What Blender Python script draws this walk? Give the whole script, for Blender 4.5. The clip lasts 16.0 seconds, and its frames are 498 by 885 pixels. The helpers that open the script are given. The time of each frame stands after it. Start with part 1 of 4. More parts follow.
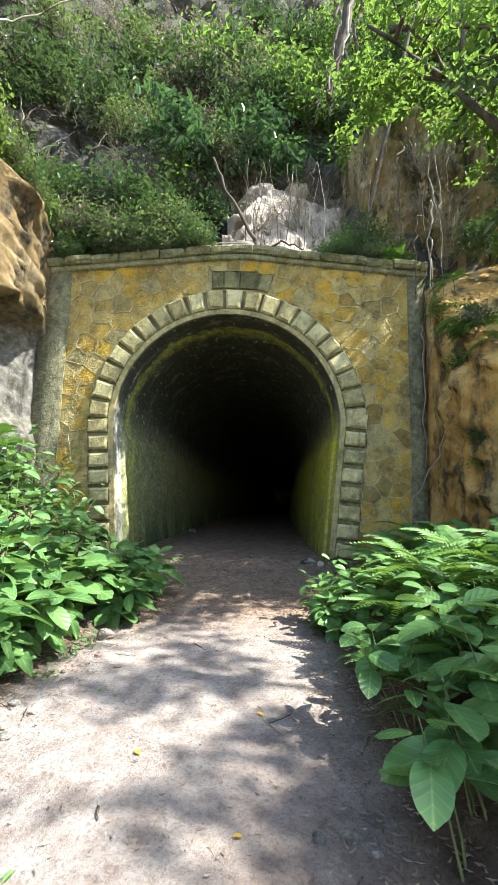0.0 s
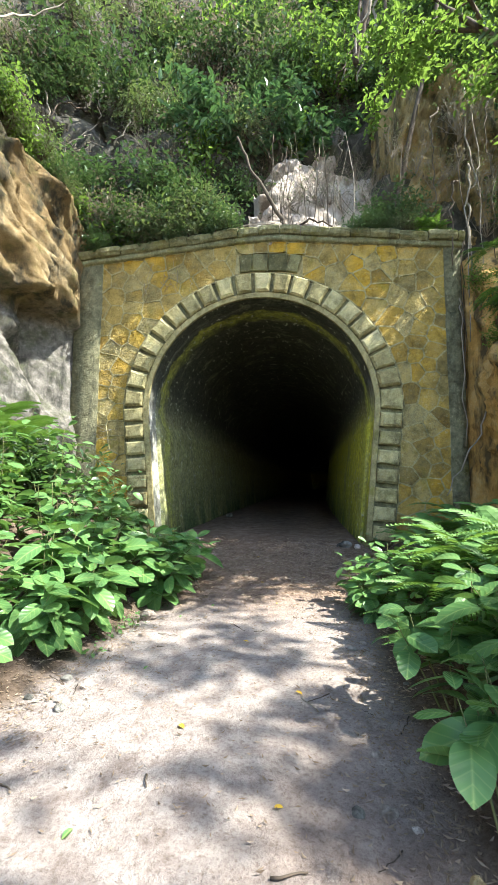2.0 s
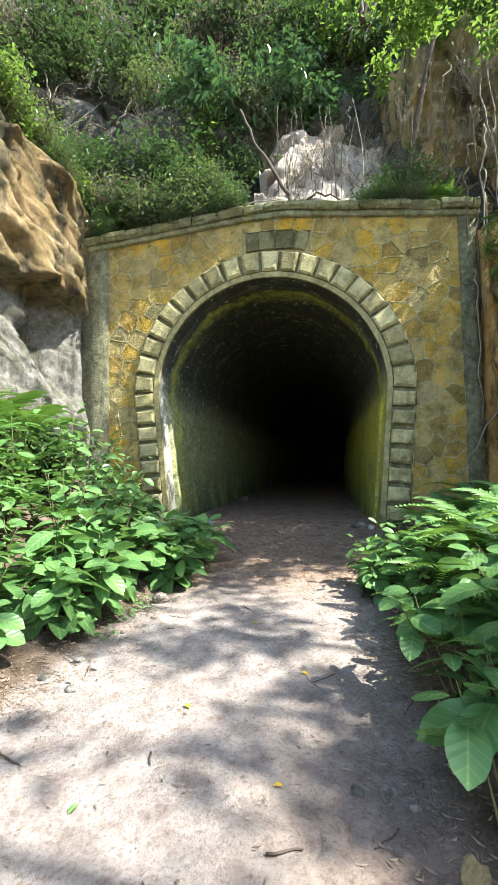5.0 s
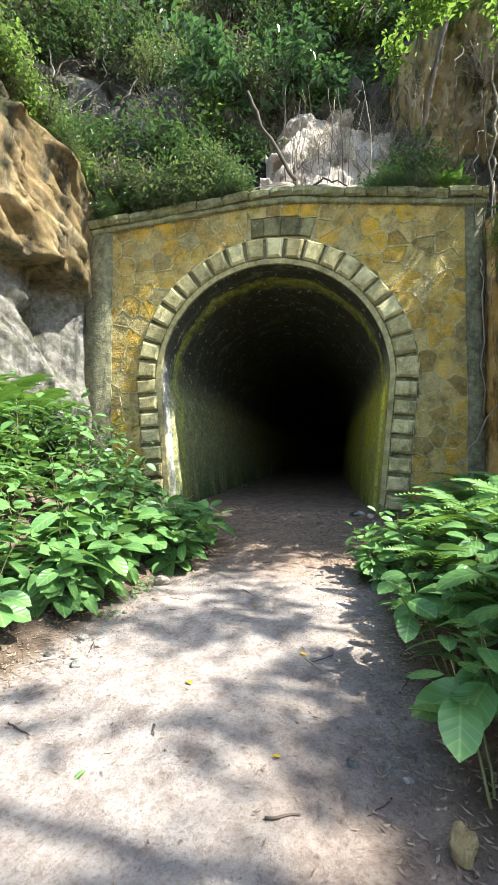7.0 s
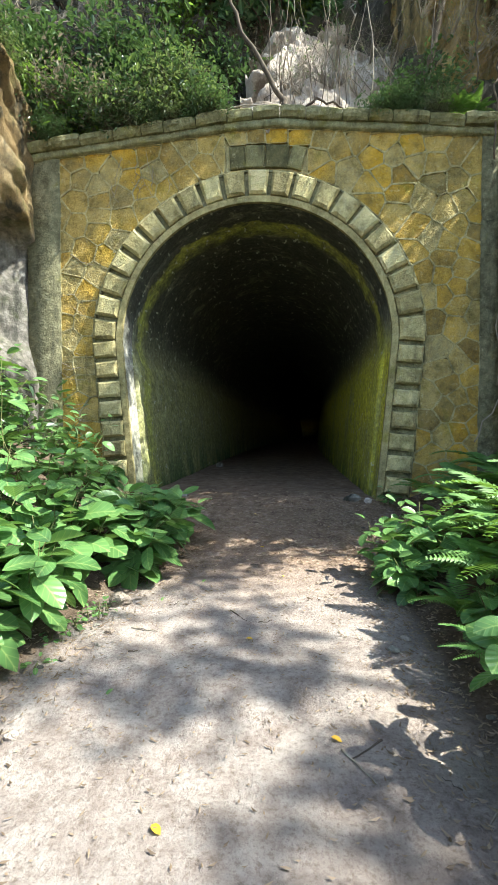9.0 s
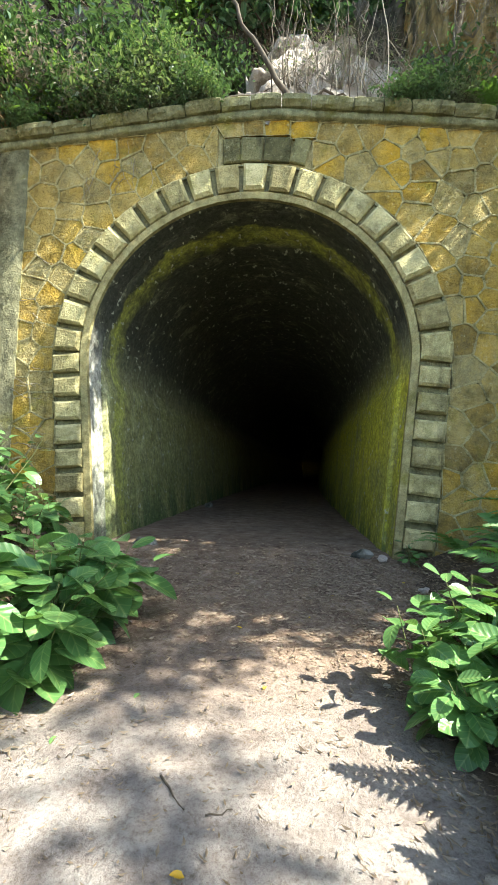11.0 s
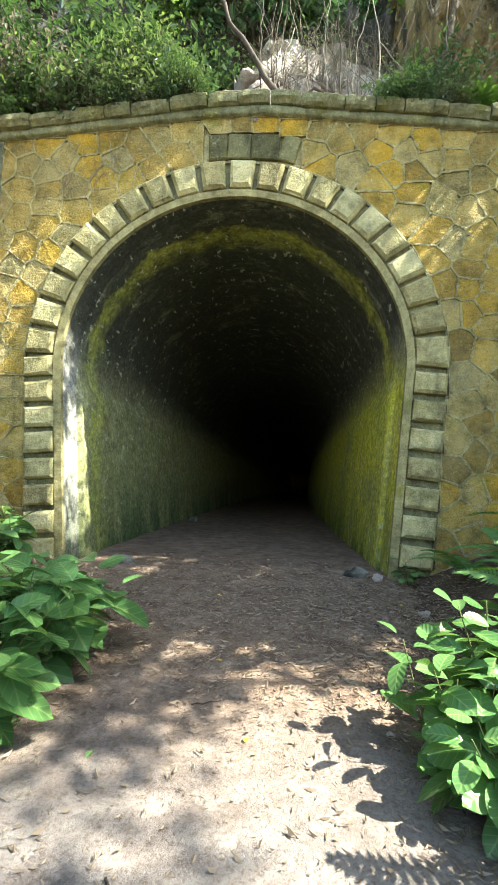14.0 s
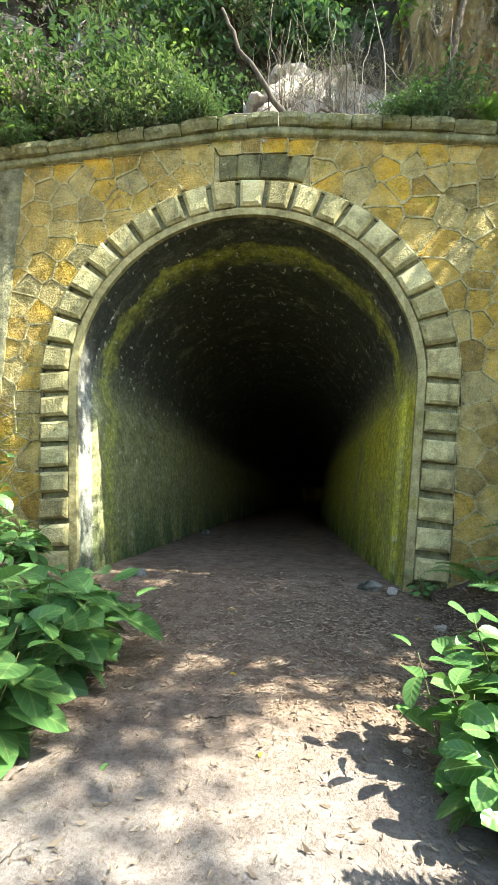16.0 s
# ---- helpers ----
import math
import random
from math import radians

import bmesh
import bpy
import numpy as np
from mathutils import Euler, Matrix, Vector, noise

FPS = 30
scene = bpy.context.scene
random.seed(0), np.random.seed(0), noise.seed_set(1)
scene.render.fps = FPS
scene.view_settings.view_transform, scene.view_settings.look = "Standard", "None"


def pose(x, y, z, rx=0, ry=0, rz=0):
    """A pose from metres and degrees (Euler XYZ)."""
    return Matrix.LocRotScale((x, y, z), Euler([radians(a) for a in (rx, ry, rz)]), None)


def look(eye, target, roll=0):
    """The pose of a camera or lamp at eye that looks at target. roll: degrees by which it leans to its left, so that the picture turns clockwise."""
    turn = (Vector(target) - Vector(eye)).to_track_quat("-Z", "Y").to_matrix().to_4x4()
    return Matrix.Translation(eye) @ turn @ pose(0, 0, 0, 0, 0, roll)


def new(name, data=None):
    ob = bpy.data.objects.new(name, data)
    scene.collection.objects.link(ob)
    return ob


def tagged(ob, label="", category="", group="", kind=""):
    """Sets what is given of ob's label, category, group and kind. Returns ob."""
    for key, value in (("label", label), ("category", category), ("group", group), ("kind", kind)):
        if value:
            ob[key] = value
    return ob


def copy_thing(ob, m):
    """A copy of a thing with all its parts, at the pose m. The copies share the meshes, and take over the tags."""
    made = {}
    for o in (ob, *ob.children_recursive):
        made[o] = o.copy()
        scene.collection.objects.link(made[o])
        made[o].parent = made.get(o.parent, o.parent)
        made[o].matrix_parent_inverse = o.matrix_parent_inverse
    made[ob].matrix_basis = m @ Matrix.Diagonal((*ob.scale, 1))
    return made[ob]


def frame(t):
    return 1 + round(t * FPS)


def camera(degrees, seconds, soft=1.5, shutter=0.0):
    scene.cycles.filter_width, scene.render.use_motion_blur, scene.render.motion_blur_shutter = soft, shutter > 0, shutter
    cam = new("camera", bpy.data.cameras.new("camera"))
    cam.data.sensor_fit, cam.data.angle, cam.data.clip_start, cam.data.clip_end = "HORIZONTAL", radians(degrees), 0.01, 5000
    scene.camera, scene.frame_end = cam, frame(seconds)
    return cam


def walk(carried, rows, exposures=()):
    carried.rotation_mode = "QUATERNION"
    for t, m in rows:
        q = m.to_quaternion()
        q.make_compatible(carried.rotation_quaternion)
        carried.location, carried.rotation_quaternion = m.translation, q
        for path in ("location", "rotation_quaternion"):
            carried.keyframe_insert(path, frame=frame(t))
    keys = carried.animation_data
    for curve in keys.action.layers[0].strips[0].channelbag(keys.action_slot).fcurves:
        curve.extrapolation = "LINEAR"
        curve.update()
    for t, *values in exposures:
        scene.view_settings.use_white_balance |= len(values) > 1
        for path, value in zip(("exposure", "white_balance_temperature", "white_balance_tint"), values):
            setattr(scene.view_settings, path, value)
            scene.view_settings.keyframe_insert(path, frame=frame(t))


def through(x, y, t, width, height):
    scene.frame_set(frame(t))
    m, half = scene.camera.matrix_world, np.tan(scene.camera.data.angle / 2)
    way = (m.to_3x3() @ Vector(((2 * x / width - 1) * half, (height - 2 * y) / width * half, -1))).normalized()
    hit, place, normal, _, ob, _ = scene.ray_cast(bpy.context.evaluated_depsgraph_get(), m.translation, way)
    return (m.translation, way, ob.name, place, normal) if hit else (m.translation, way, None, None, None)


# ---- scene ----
cam = camera(61.0, 16.0, soft=1.2)
PATH = [
    (0, (0.928, -0.575, 1.635), (0.845, 1.406, 1.897), 1.6),
    (0.5, (0.947, -0.575, 1.641), (0.829, 1.408, 1.871), 0.4),
    (1, (0.944, -0.567, 1.604), (0.798, 1.422, 1.757), 2.0),
    (1.5, (0.934, -0.564, 1.629), (0.712, 1.419, 1.774), 1.5),
    (2, (0.949, -0.584, 1.635), (0.706, 1.393, 1.822), 0.4),
    (2.5, (0.972, -0.595, 1.636), (0.724, 1.377, 1.862), 0.2),
    (3, (0.991, -0.611, 1.692), (0.635, 1.338, 1.963), 0.3),
    (3.5, (1.001, -0.628, 1.695), (0.697, 1.326, 1.992), -1.4),
    (3.7, (1.027, -0.618, 1.686), (0.713, 1.34, 1.946), -1.6),
    (5.8, (1.084, -0.517, 1.628), (0.8, 1.462, 1.684), 0.4),
    (6, (1.087, -0.53, 1.622), (0.84, 1.454, 1.663), 0.5),
    (6.5, (1.09, -0.567, 1.625), (0.845, 1.417, 1.688), 0.3),
    (7, (1.054, -0.583, 1.624), (0.729, 1.389, 1.675), 0.1),
    (7.5, (1.034, -0.489, 1.617), (0.684, 1.48, 1.616), 0.2),
    (8, (0.936, -0.241, 1.603), (0.665, 1.74, 1.565), 0.1),
    (8.5, (0.795, 0.177, 1.581), (0.615, 2.165, 1.46), -0.1),
    (9, (0.677, 0.72, 1.608), (0.489, 2.711, 1.548), 0.0),
    (9.5, (0.58, 1.095, 1.628), (0.47, 3.092, 1.637), 0.2),
    (9.7, (0.562, 1.242, 1.637), (0.465, 3.239, 1.668), 0.5),
    (11.8, (0.863, 2.629, 1.483), (0.62, 4.609, 1.627), 2.3),
    (12, (0.853, 2.666, 1.484), (0.649, 4.651, 1.616), 2.9),
    (12.5, (0.794, 2.69, 1.505), (0.607, 4.672, 1.701), 1.7),
    (13, (0.783, 2.693, 1.494), (0.632, 4.672, 1.743), 2.8),
    (13.5, (0.768, 2.693, 1.496), (0.632, 4.674, 1.729), 3.0),
    (14, (0.776, 2.691, 1.5), (0.631, 4.676, 1.695), 1.9),
    (14.5, (0.773, 2.678, 1.51), (0.638, 4.668, 1.661), 1.6),
    (15, (0.786, 2.709, 1.493), (0.669, 4.698, 1.669), 1.1),
    (15.5, (0.775, 2.675, 1.501), (0.616, 4.658, 1.707), 1.2),
    (16, (0.78, 2.651, 1.499), (0.578, 4.625, 1.751), 1.6),
]
EXPOSURES = [(0.0, 2.16, 6650, 4), (7.5, 2.16, 6650, 3), (8.5, 2.04, 6700, 1), (9.7, 2.05, 6800, 1), (12.0, 2.55, 6950, -1), (16.0, 2.58, 6950, -1)]
walk(cam, [(t, look(eye, target, roll)) for t, eye, target, roll in PATH], EXPOSURES)

# ---- light ----
SUN_DIR = Vector((0.60, -0.14, 0.78)).normalized()
world = bpy.data.worlds.new("world")
world.use_nodes = True
scene.world = world
sky = world.node_tree.nodes.new("ShaderNodeTexSky")
sky.sky_type = "NISHITA"
sky.sun_disc = False
sky.sun_elevation = math.asin(SUN_DIR.z)
sky.sun_rotation = math.atan2(SUN_DIR.x, SUN_DIR.y)
world.node_tree.links.new(sky.outputs[0], world.node_tree.nodes["Background"].inputs[0])
world.node_tree.nodes["Background"].inputs[1].default_value = 0.15
sun_data = bpy.data.lights.new("sun", "SUN")
sun_data.energy = 4.4
sun_data.angle = radians(0.53)
sun_data.color = (1.0, 0.98, 0.93)
sun = new("sun", sun_data)
sun.matrix_world = look(SUN_DIR * 40, (0, 0, 0))


# ---- materials ----
def material(name, rough=0.85, spec=0.3):
    m = bpy.data.materials.new(name)
    m.use_nodes = True
    nt = m.node_tree
    b = nt.nodes["Principled BSDF"]
    b.inputs["Roughness"].default_value = rough
    b.inputs["Specular IOR Level"].default_value = spec
    return m, nt, b


def node(nt, kind, **ins):
    n = nt.nodes.new(kind)
    for k, v in ins.items():
        key = k.replace("_", " ")
        if hasattr(v, "is_output"):
            nt.links.new(v, n.inputs[key])
        else:
            n.inputs[key].default_value = v
    return n


def coords(nt, world_space=True):
    if world_space:
        return nt.nodes.new("ShaderNodeNewGeometry").outputs["Position"]
    return nt.nodes.new("ShaderNodeTexCoord").outputs["Object"]


def noise_out(nt, co, scale, detail=6.0, rough=0.6, stretch=None):
    if stretch:
        mp = nt.nodes.new("ShaderNodeMapping")
        mp.inputs["Scale"].default_value = stretch
        nt.links.new(co, mp.inputs["Vector"])
        co = mp.outputs[0]
    n = nt.nodes.new("ShaderNodeTexNoise")
    nt.links.new(co, n.inputs["Vector"])
    n.inputs["Scale"].default_value = scale
    n.inputs["Detail"].default_value = detail
    n.inputs["Roughness"].default_value = rough
    return n.outputs["Fac"]


def ramp(nt, fac, stops):
    r = nt.nodes.new("ShaderNodeValToRGB")
    nt.links.new(fac, r.inputs["Fac"])
    el = r.color_ramp.elements
    while len(el) < len(stops):
        el.new(0.5)
    for e, (p, c) in zip(el, stops):
        e.position = p
        e.color = (*c, 1) if len(c) == 3 else c
    return r.outputs["Color"]


def grey(v):
    return (v, v, v)


def mix(nt, fac, a, b, blend="MIX"):
    n = nt.nodes.new("ShaderNodeMix")
    n.data_type = "RGBA"
    n.blend_type = blend
    for sock, v in ((n.inputs["Factor"], fac), (n.inputs["A"], a), (n.inputs["B"], b)):
        if hasattr(v, "is_output"):
            nt.links.new(v, sock)
        elif isinstance(v, (int, float)):
            sock.default_value = v
        else:
            sock.default_value = (*v, 1)
    return n.outputs["Result"]


def bump(nt, b, height, strength=0.4, dist=0.02):
    n = nt.nodes.new("ShaderNodeBump")
    n.inputs["Strength"].default_value = strength
    n.inputs["Distance"].default_value = dist
    nt.links.new(height, n.inputs["Height"])
    nt.links.new(n.outputs[0], b.inputs["Normal"])


def obj_random(nt):
    return nt.nodes.new("ShaderNodeObjectInfo").outputs["Random"]


def island_random(nt):
    return nt.nodes.new("ShaderNodeNewGeometry").outputs["Random Per Island"]


def ground_material():
    """Pale trodden trail that passes into dark leaf mould along its verges."""
    m, nt, b = material("trail_soil", 0.95, 0.12)
    co = coords(nt)
    big = noise_out(nt, co, 0.7, 5, 0.65)
    mid = noise_out(nt, co, 4.5, 9, 0.72)
    fine = noise_out(nt, co, 38.0, 6, 0.75)
    grit = nt.nodes.new("ShaderNodeTexVoronoi")
    grit.inputs["Scale"].default_value = 75.0
    nt.links.new(co, grit.inputs["Vector"])
    pale = ramp(nt, mid, [(0.30, (0.185, 0.142, 0.126)), (0.5, (0.325, 0.278, 0.256)), (0.72, (0.445, 0.40, 0.375))])
    earth = ramp(nt, mid, [(0.30, (0.105, 0.066, 0.046)), (0.5, (0.25, 0.172, 0.128)), (0.72, (0.42, 0.325, 0.26))])
    mould = ramp(nt, mid, [(0.3, (0.05, 0.036, 0.027)), (0.55, (0.15, 0.11, 0.083)), (0.75, (0.28, 0.22, 0.175))])
    verge = nt.nodes.new("ShaderNodeAttribute")
    verge.attribute_name = "verge"
    humus = nt.nodes.new("ShaderNodeAttribute")
    humus.attribute_name = "humus"

    def blurred(attr, amount, lo, hi):
        k = nt.nodes.new("ShaderNodeMath")
        k.operation = "MULTIPLY_ADD"
        nt.links.new(mix(nt, 0.5, big, mid), k.inputs[0])
        k.inputs[1].default_value = amount
        nt.links.new(attr.outputs["Fac"], k.inputs[2])
        return ramp(nt, k.outputs[0], [(lo, grey(0)), (hi, grey(1))])

    col = mix(nt, blurred(humus, 0.9, 0.5, 1.1), pale, earth)
    col = mix(nt, blurred(verge, 0.9, 0.62, 0.9), col, mould)
    col = mix(nt, 0.6, col, ramp(nt, fine, [(0.34, (0.40, 0.34, 0.30)), (0.52, grey(1))]), "MULTIPLY")
    col = mix(nt, 0.35, col, ramp(nt, grit.outputs["Distance"], [(0.05, grey(0.45)), (0.35, grey(1))]), "MULTIPLY")
    nt.links.new(col, b.inputs["Base Color"])
    bump(nt, b, mix(nt, 0.55, mid, fine), 1.0, 0.055)
    return m


def rock_material(name, stops, stain=(0.03, 0.032, 0.026), moss=(0.07, 0.09, 0.025), moss_amount=0.45, scale=1.2, second=None):
    m, nt, b = material(name, 0.92, 0.2)
    co = coords(nt)
    big = noise_out(nt, co, scale, 5, 0.6, (1, 1, 0.6))
    mid = noise_out(nt, co, scale * 6, 8, 0.7)
    fine = noise_out(nt, co, scale * 40, 5, 0.7)
    streak = noise_out(nt, co, 1.6, 5, 0.65, (1.6, 1.6, 0.35))
    col = ramp(nt, mix(nt, 0.4, big, mid), stops)
    if second:
        other, level = second
        sep = nt.nodes.new("ShaderNodeSeparateXYZ")
        nt.links.new(co, sep.inputs[0])
        k = nt.nodes.new("ShaderNodeMath")
        k.operation = "MULTIPLY_ADD"
        nt.links.new(noise_out(nt, co, 0.8, 5, 0.6), k.inputs[0])
        k.inputs[1].default_value = 1.4
        nt.links.new(sep.outputs["Z"], k.inputs[2])
        r = nt.nodes.new("ShaderNodeMapRange")
        nt.links.new(k.outputs[0], r.inputs["Value"])
        r.inputs["From Min"].default_value, r.inputs["From Max"].default_value = level + 0.95, level + 0.45
        col = mix(nt, r.outputs[0], col, ramp(nt, mid, other))
    col = mix(nt, ramp(nt, streak, [(0.48, grey(0)), (0.62, grey(0.85))]), col, stain)
    green = ramp(nt, noise_out(nt, co, 2.3, 7, 0.7), [(0.68 - moss_amount * 0.3, grey(0)), (0.78, grey(0.8))])
    col = mix(nt, green, col, moss)
    col = mix(nt, 0.5, col, ramp(nt, fine, [(0.3, grey(0.45)), (0.6, grey(1))]), "MULTIPLY")
    nt.links.new(col, b.inputs["Base Color"])
    bump(nt, b, mix(nt, 0.35, mid, fine), 1.0, 0.09)
    return m


def masonry_material(name, stops, per_piece=True, stain_amount=0.5, moss=(0.19, 0.18, 0.025), moss_amount=0.3, vary=0.5, patch=None):
    m, nt, b = material(name, 0.9, 0.2)
    co = coords(nt)
    mid = noise_out(nt, co, 7, 8, 0.7)
    fine = noise_out(nt, co, 70, 5, 0.7)
    if per_piece:
        pick = mix(nt, vary, mid, obj_random(nt))
    else:
        pick = mid
    col = ramp(nt, pick, stops)
    if patch:
        area = ramp(nt, noise_out(nt, co, 0.75, 3, 0.5), [(0.42, grey(0)), (0.60, grey(0.6))])
        col = mix(nt, area, col, patch)
    streak = noise_out(nt, co, 1.3, 6, 0.65, (2.2, 1.0, 0.45))
    lo = 0.72 - 0.3 * stain_amount
    col = mix(nt, ramp(nt, streak, [(lo, grey(0)), (lo + 0.16, grey(0.75))]), col, (0.035, 0.035, 0.026))
    lo = 0.74 - 0.35 * moss_amount
    col = mix(nt, ramp(nt, noise_out(nt, co, 1.9, 7, 0.7), [(lo, grey(0)), (lo + 0.15, grey(0.7))]), col, moss)
    lichen = ramp(nt, noise_out(nt, co, 13, 9, 0.8), [(0.56, grey(0)), (0.66, grey(0.55))])
    col = mix(nt, lichen, col, (0.55, 0.52, 0.36))
    grime = noise_out(nt, co, 3.4, 9, 0.75)
    col = mix(nt, 0.75, col, ramp(nt, grime, [(0.34, (0.30, 0.30, 0.24)), (0.48, (0.85, 0.85, 0.80)), (0.62, (1.25, 1.22, 1.15))]), "MULTIPLY")
    col = mix(nt, 0.6, col, ramp(nt, fine, [(0.34, grey(0.4)), (0.6, grey(1.1))]), "MULTIPLY")
    nt.links.new(col, b.inputs["Base Color"])
    pits = noise_out(nt, co, 24, 4, 0.6)
    bump(nt, b, mix(nt, 0.5, mix(nt, 0.4, mid, fine), pits), 1.0, 0.055)
    return m


def lining_material(name="tunnel_lining", lower=(0.31, 0.30, 0.20), algae_top=0.9, algae_left=0.22):
    """Tunnel lining: soot on the vault, damp yellow-green algae on the side walls, pale lime drips, a mossy band round the mouth."""
    m, nt, b = material(name, 0.75, 0.3)
    co = coords(nt)
    mid = noise_out(nt, co, 3.5, 8, 0.7)
    fine = noise_out(nt, co, 40, 6, 0.7)
    sep = nt.nodes.new("ShaderNodeSeparateXYZ")
    nt.links.new(co, sep.inputs[0])

    def between(sock, a, c):
        r = nt.nodes.new("ShaderNodeMapRange")
        nt.links.new(sock, r.inputs["Value"])
        r.inputs["From Min"].default_value, r.inputs["From Max"].default_value = a, c
        return r.outputs[0]

    base = mix(nt, 1.0, lower, ramp(nt, mid, [(0.3, grey(0.45)), (0.55, grey(0.95)), (0.75, grey(1.5))]), "MULTIPLY")
    algae = ramp(nt, noise_out(nt, co, 1.1, 7, 0.65, (1, 1, 0.5)), [(0.30, grey(0.15)), (0.50, grey(algae_top))])
    algae = mix(nt, 1.0, algae, ramp(nt, between(sep.outputs["X"], -2.6, 2.6), [(0.0, grey(algae_left)), (1.0, grey(1.0))]), "MULTIPLY")
    col = mix(nt, mix(nt, 1.0, algae, between(sep.outputs["Z"], 4.0, 2.9), "MULTIPLY"), base, (0.62, 0.58, 0.045))
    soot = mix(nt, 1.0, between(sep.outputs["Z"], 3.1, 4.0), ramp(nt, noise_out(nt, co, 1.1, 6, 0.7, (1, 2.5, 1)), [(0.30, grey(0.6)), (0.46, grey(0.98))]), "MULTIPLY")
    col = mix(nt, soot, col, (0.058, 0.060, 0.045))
    # damp mossy band a stride inside the mouth
    wob = nt.nodes.new("ShaderNodeMath")
    wob.operation = "MULTIPLY_ADD"
    nt.links.new(noise_out(nt, co, 1.6, 5), wob.inputs[0])
    wob.inputs[1].default_value = 0.95
    nt.links.new(sep.outputs["Y"], wob.inputs[2])
    band = mix(nt, 1.0, ramp(nt, between(wob.outputs[0], 9.8, 10.9), [(0.12, grey(0)), (0.24, grey(0.95)), (0.48, grey(0.8)), (0.72, grey(0))]), ramp(nt, mid, [(0.36, grey(0.15)), (0.58, grey(1))]), "MULTIPLY")
    col = mix(nt, band, col, (0.50, 0.50, 0.10))
    drips = ramp(nt, noise_out(nt, co, 9, 3, 0.6, (1, 0.5, 1)), [(0.635, grey(0)), (0.67, grey(0.9))])
    col = mix(nt, drips, col, (0.60, 0.60, 0.48))
    lime = ramp(nt, noise_out(nt, co, 1.5, 8, 0.75, (1, 1.6, 1)), [(0.56, grey(0)), (0.64, grey(0.55))])
    col = mix(nt, lime, col, (0.34, 0.33, 0.22))
    streaks = ramp(nt, noise_out(nt, co, 2.6, 4, 0.6, (2.0, 2.0, 0.2)), [(0.60, grey(0)), (0.72, grey(0.4))])
    col = mix(nt, streaks, col, (0.24, 0.22, 0.13))
    # dark green slime near the floor
    slime = mix(nt, 1.0, between(sep.outputs["Z"], 1.9, 0.3), ramp(nt, noise_out(nt, co, 1.7, 6, 0.7, (1, 1, 0.35)), [(0.36, grey(0.2)), (0.56, grey(0.9))]), "MULTIPLY")
    col = mix(nt, slime, col, (0.05, 0.10, 0.03))
    crust = noise_out(nt, co, 11, 9, 0.8)
    col = mix(nt, 0.8, col, ramp(nt, crust, [(0.36, grey(0.35)), (0.5, grey(0.9)), (0.64, grey(1.7))]), "MULTIPLY")
    col = mix(nt, 0.6, col, ramp(nt, fine, [(0.34, grey(0.4)), (0.6, grey(1.2))]), "MULTIPLY")
    nt.links.new(col, b.inputs["Base Color"])
    bump(nt, b, mix(nt, 0.5, mix(nt, 0.4, mid, fine), crust), 1.0, 0.06)
    return m


def leaf_material(name, dark, light, gloss=0.4, vein=True, per_island=False, through_col=None, through=0.3, spec=0.35):
    m, nt, b = material(name, gloss, spec)
    rnd = island_random(nt) if per_island else obj_random(nt)
    co = coords(nt, False)
    blotch = noise_out(nt, coords(nt), 14, 4)
    col = mix(nt, mix(nt, 0.4, rnd, blotch), dark, light)
    if vein:
        sep = nt.nodes.new("ShaderNodeSeparateXYZ")
        nt.links.new(co, sep.inputs[0])
        ab = nt.nodes.new("ShaderNodeMath")
        ab.operation = "ABSOLUTE"
        nt.links.new(sep.outputs["Y"], ab.inputs[0])
        mul = nt.nodes.new("ShaderNodeMath")
        mul.operation = "MULTIPLY_ADD"
        nt.links.new(ab.outputs[0], mul.inputs[0])
        mul.inputs[1].default_value = -0.9
        nt.links.new(sep.outputs["X"], mul.inputs[2])
        sn = nt.nodes.new("ShaderNodeMath")
        sn.operation = "SINE"
        k = nt.nodes.new("ShaderNodeMath")
        k.operation = "MULTIPLY"
        k.inputs[1].default_value = 150.0
        nt.links.new(mul.outputs[0], k.inputs[0])
        nt.links.new(k.outputs[0], sn.inputs[0])
        side = ramp(nt, sn.outputs[0], [(0.82, grey(0)), (0.98, grey(0.28))])
        midrib = ramp(nt, ab.outputs[0], [(0.002, grey(0.6)), (0.005, grey(0))])
        col = mix(nt, mix(nt, 1.0, side, midrib, "ADD"), col, (0.32, 0.42, 0.14))
        bump(nt, b, sn.outputs[0], 0.3, 0.003)
    nt.links.new(col, b.inputs["Base Color"])
    tr = nt.nodes.new("ShaderNodeBsdfTranslucent")
    nt.links.new(mix(nt, 0.6, col, through_col or (0.22, 0.36, 0.04)), tr.inputs["Color"])
    ms = nt.nodes.new("ShaderNodeMixShader")
    ms.inputs[0].default_value = through
    nt.links.new(b.outputs[0], ms.inputs[1])
    nt.links.new(tr.outputs[0], ms.inputs[2])
    nt.links.new(ms.outputs[0], nt.nodes["Material Output"].inputs["Surface"])
    return m


def bark_material(name, a, c):
    m, nt, b = material(name, 0.9, 0.2)
    co = coords(nt)
    n = noise_out(nt, co, 9, 8, 0.7, (1, 1, 0.3))
    nt.links.new(ramp(nt, n, [(0.3, a), (0.7, c)]), b.inputs["Base Color"])
    bump(nt, b, n, 0.8, 0.02)
    return m


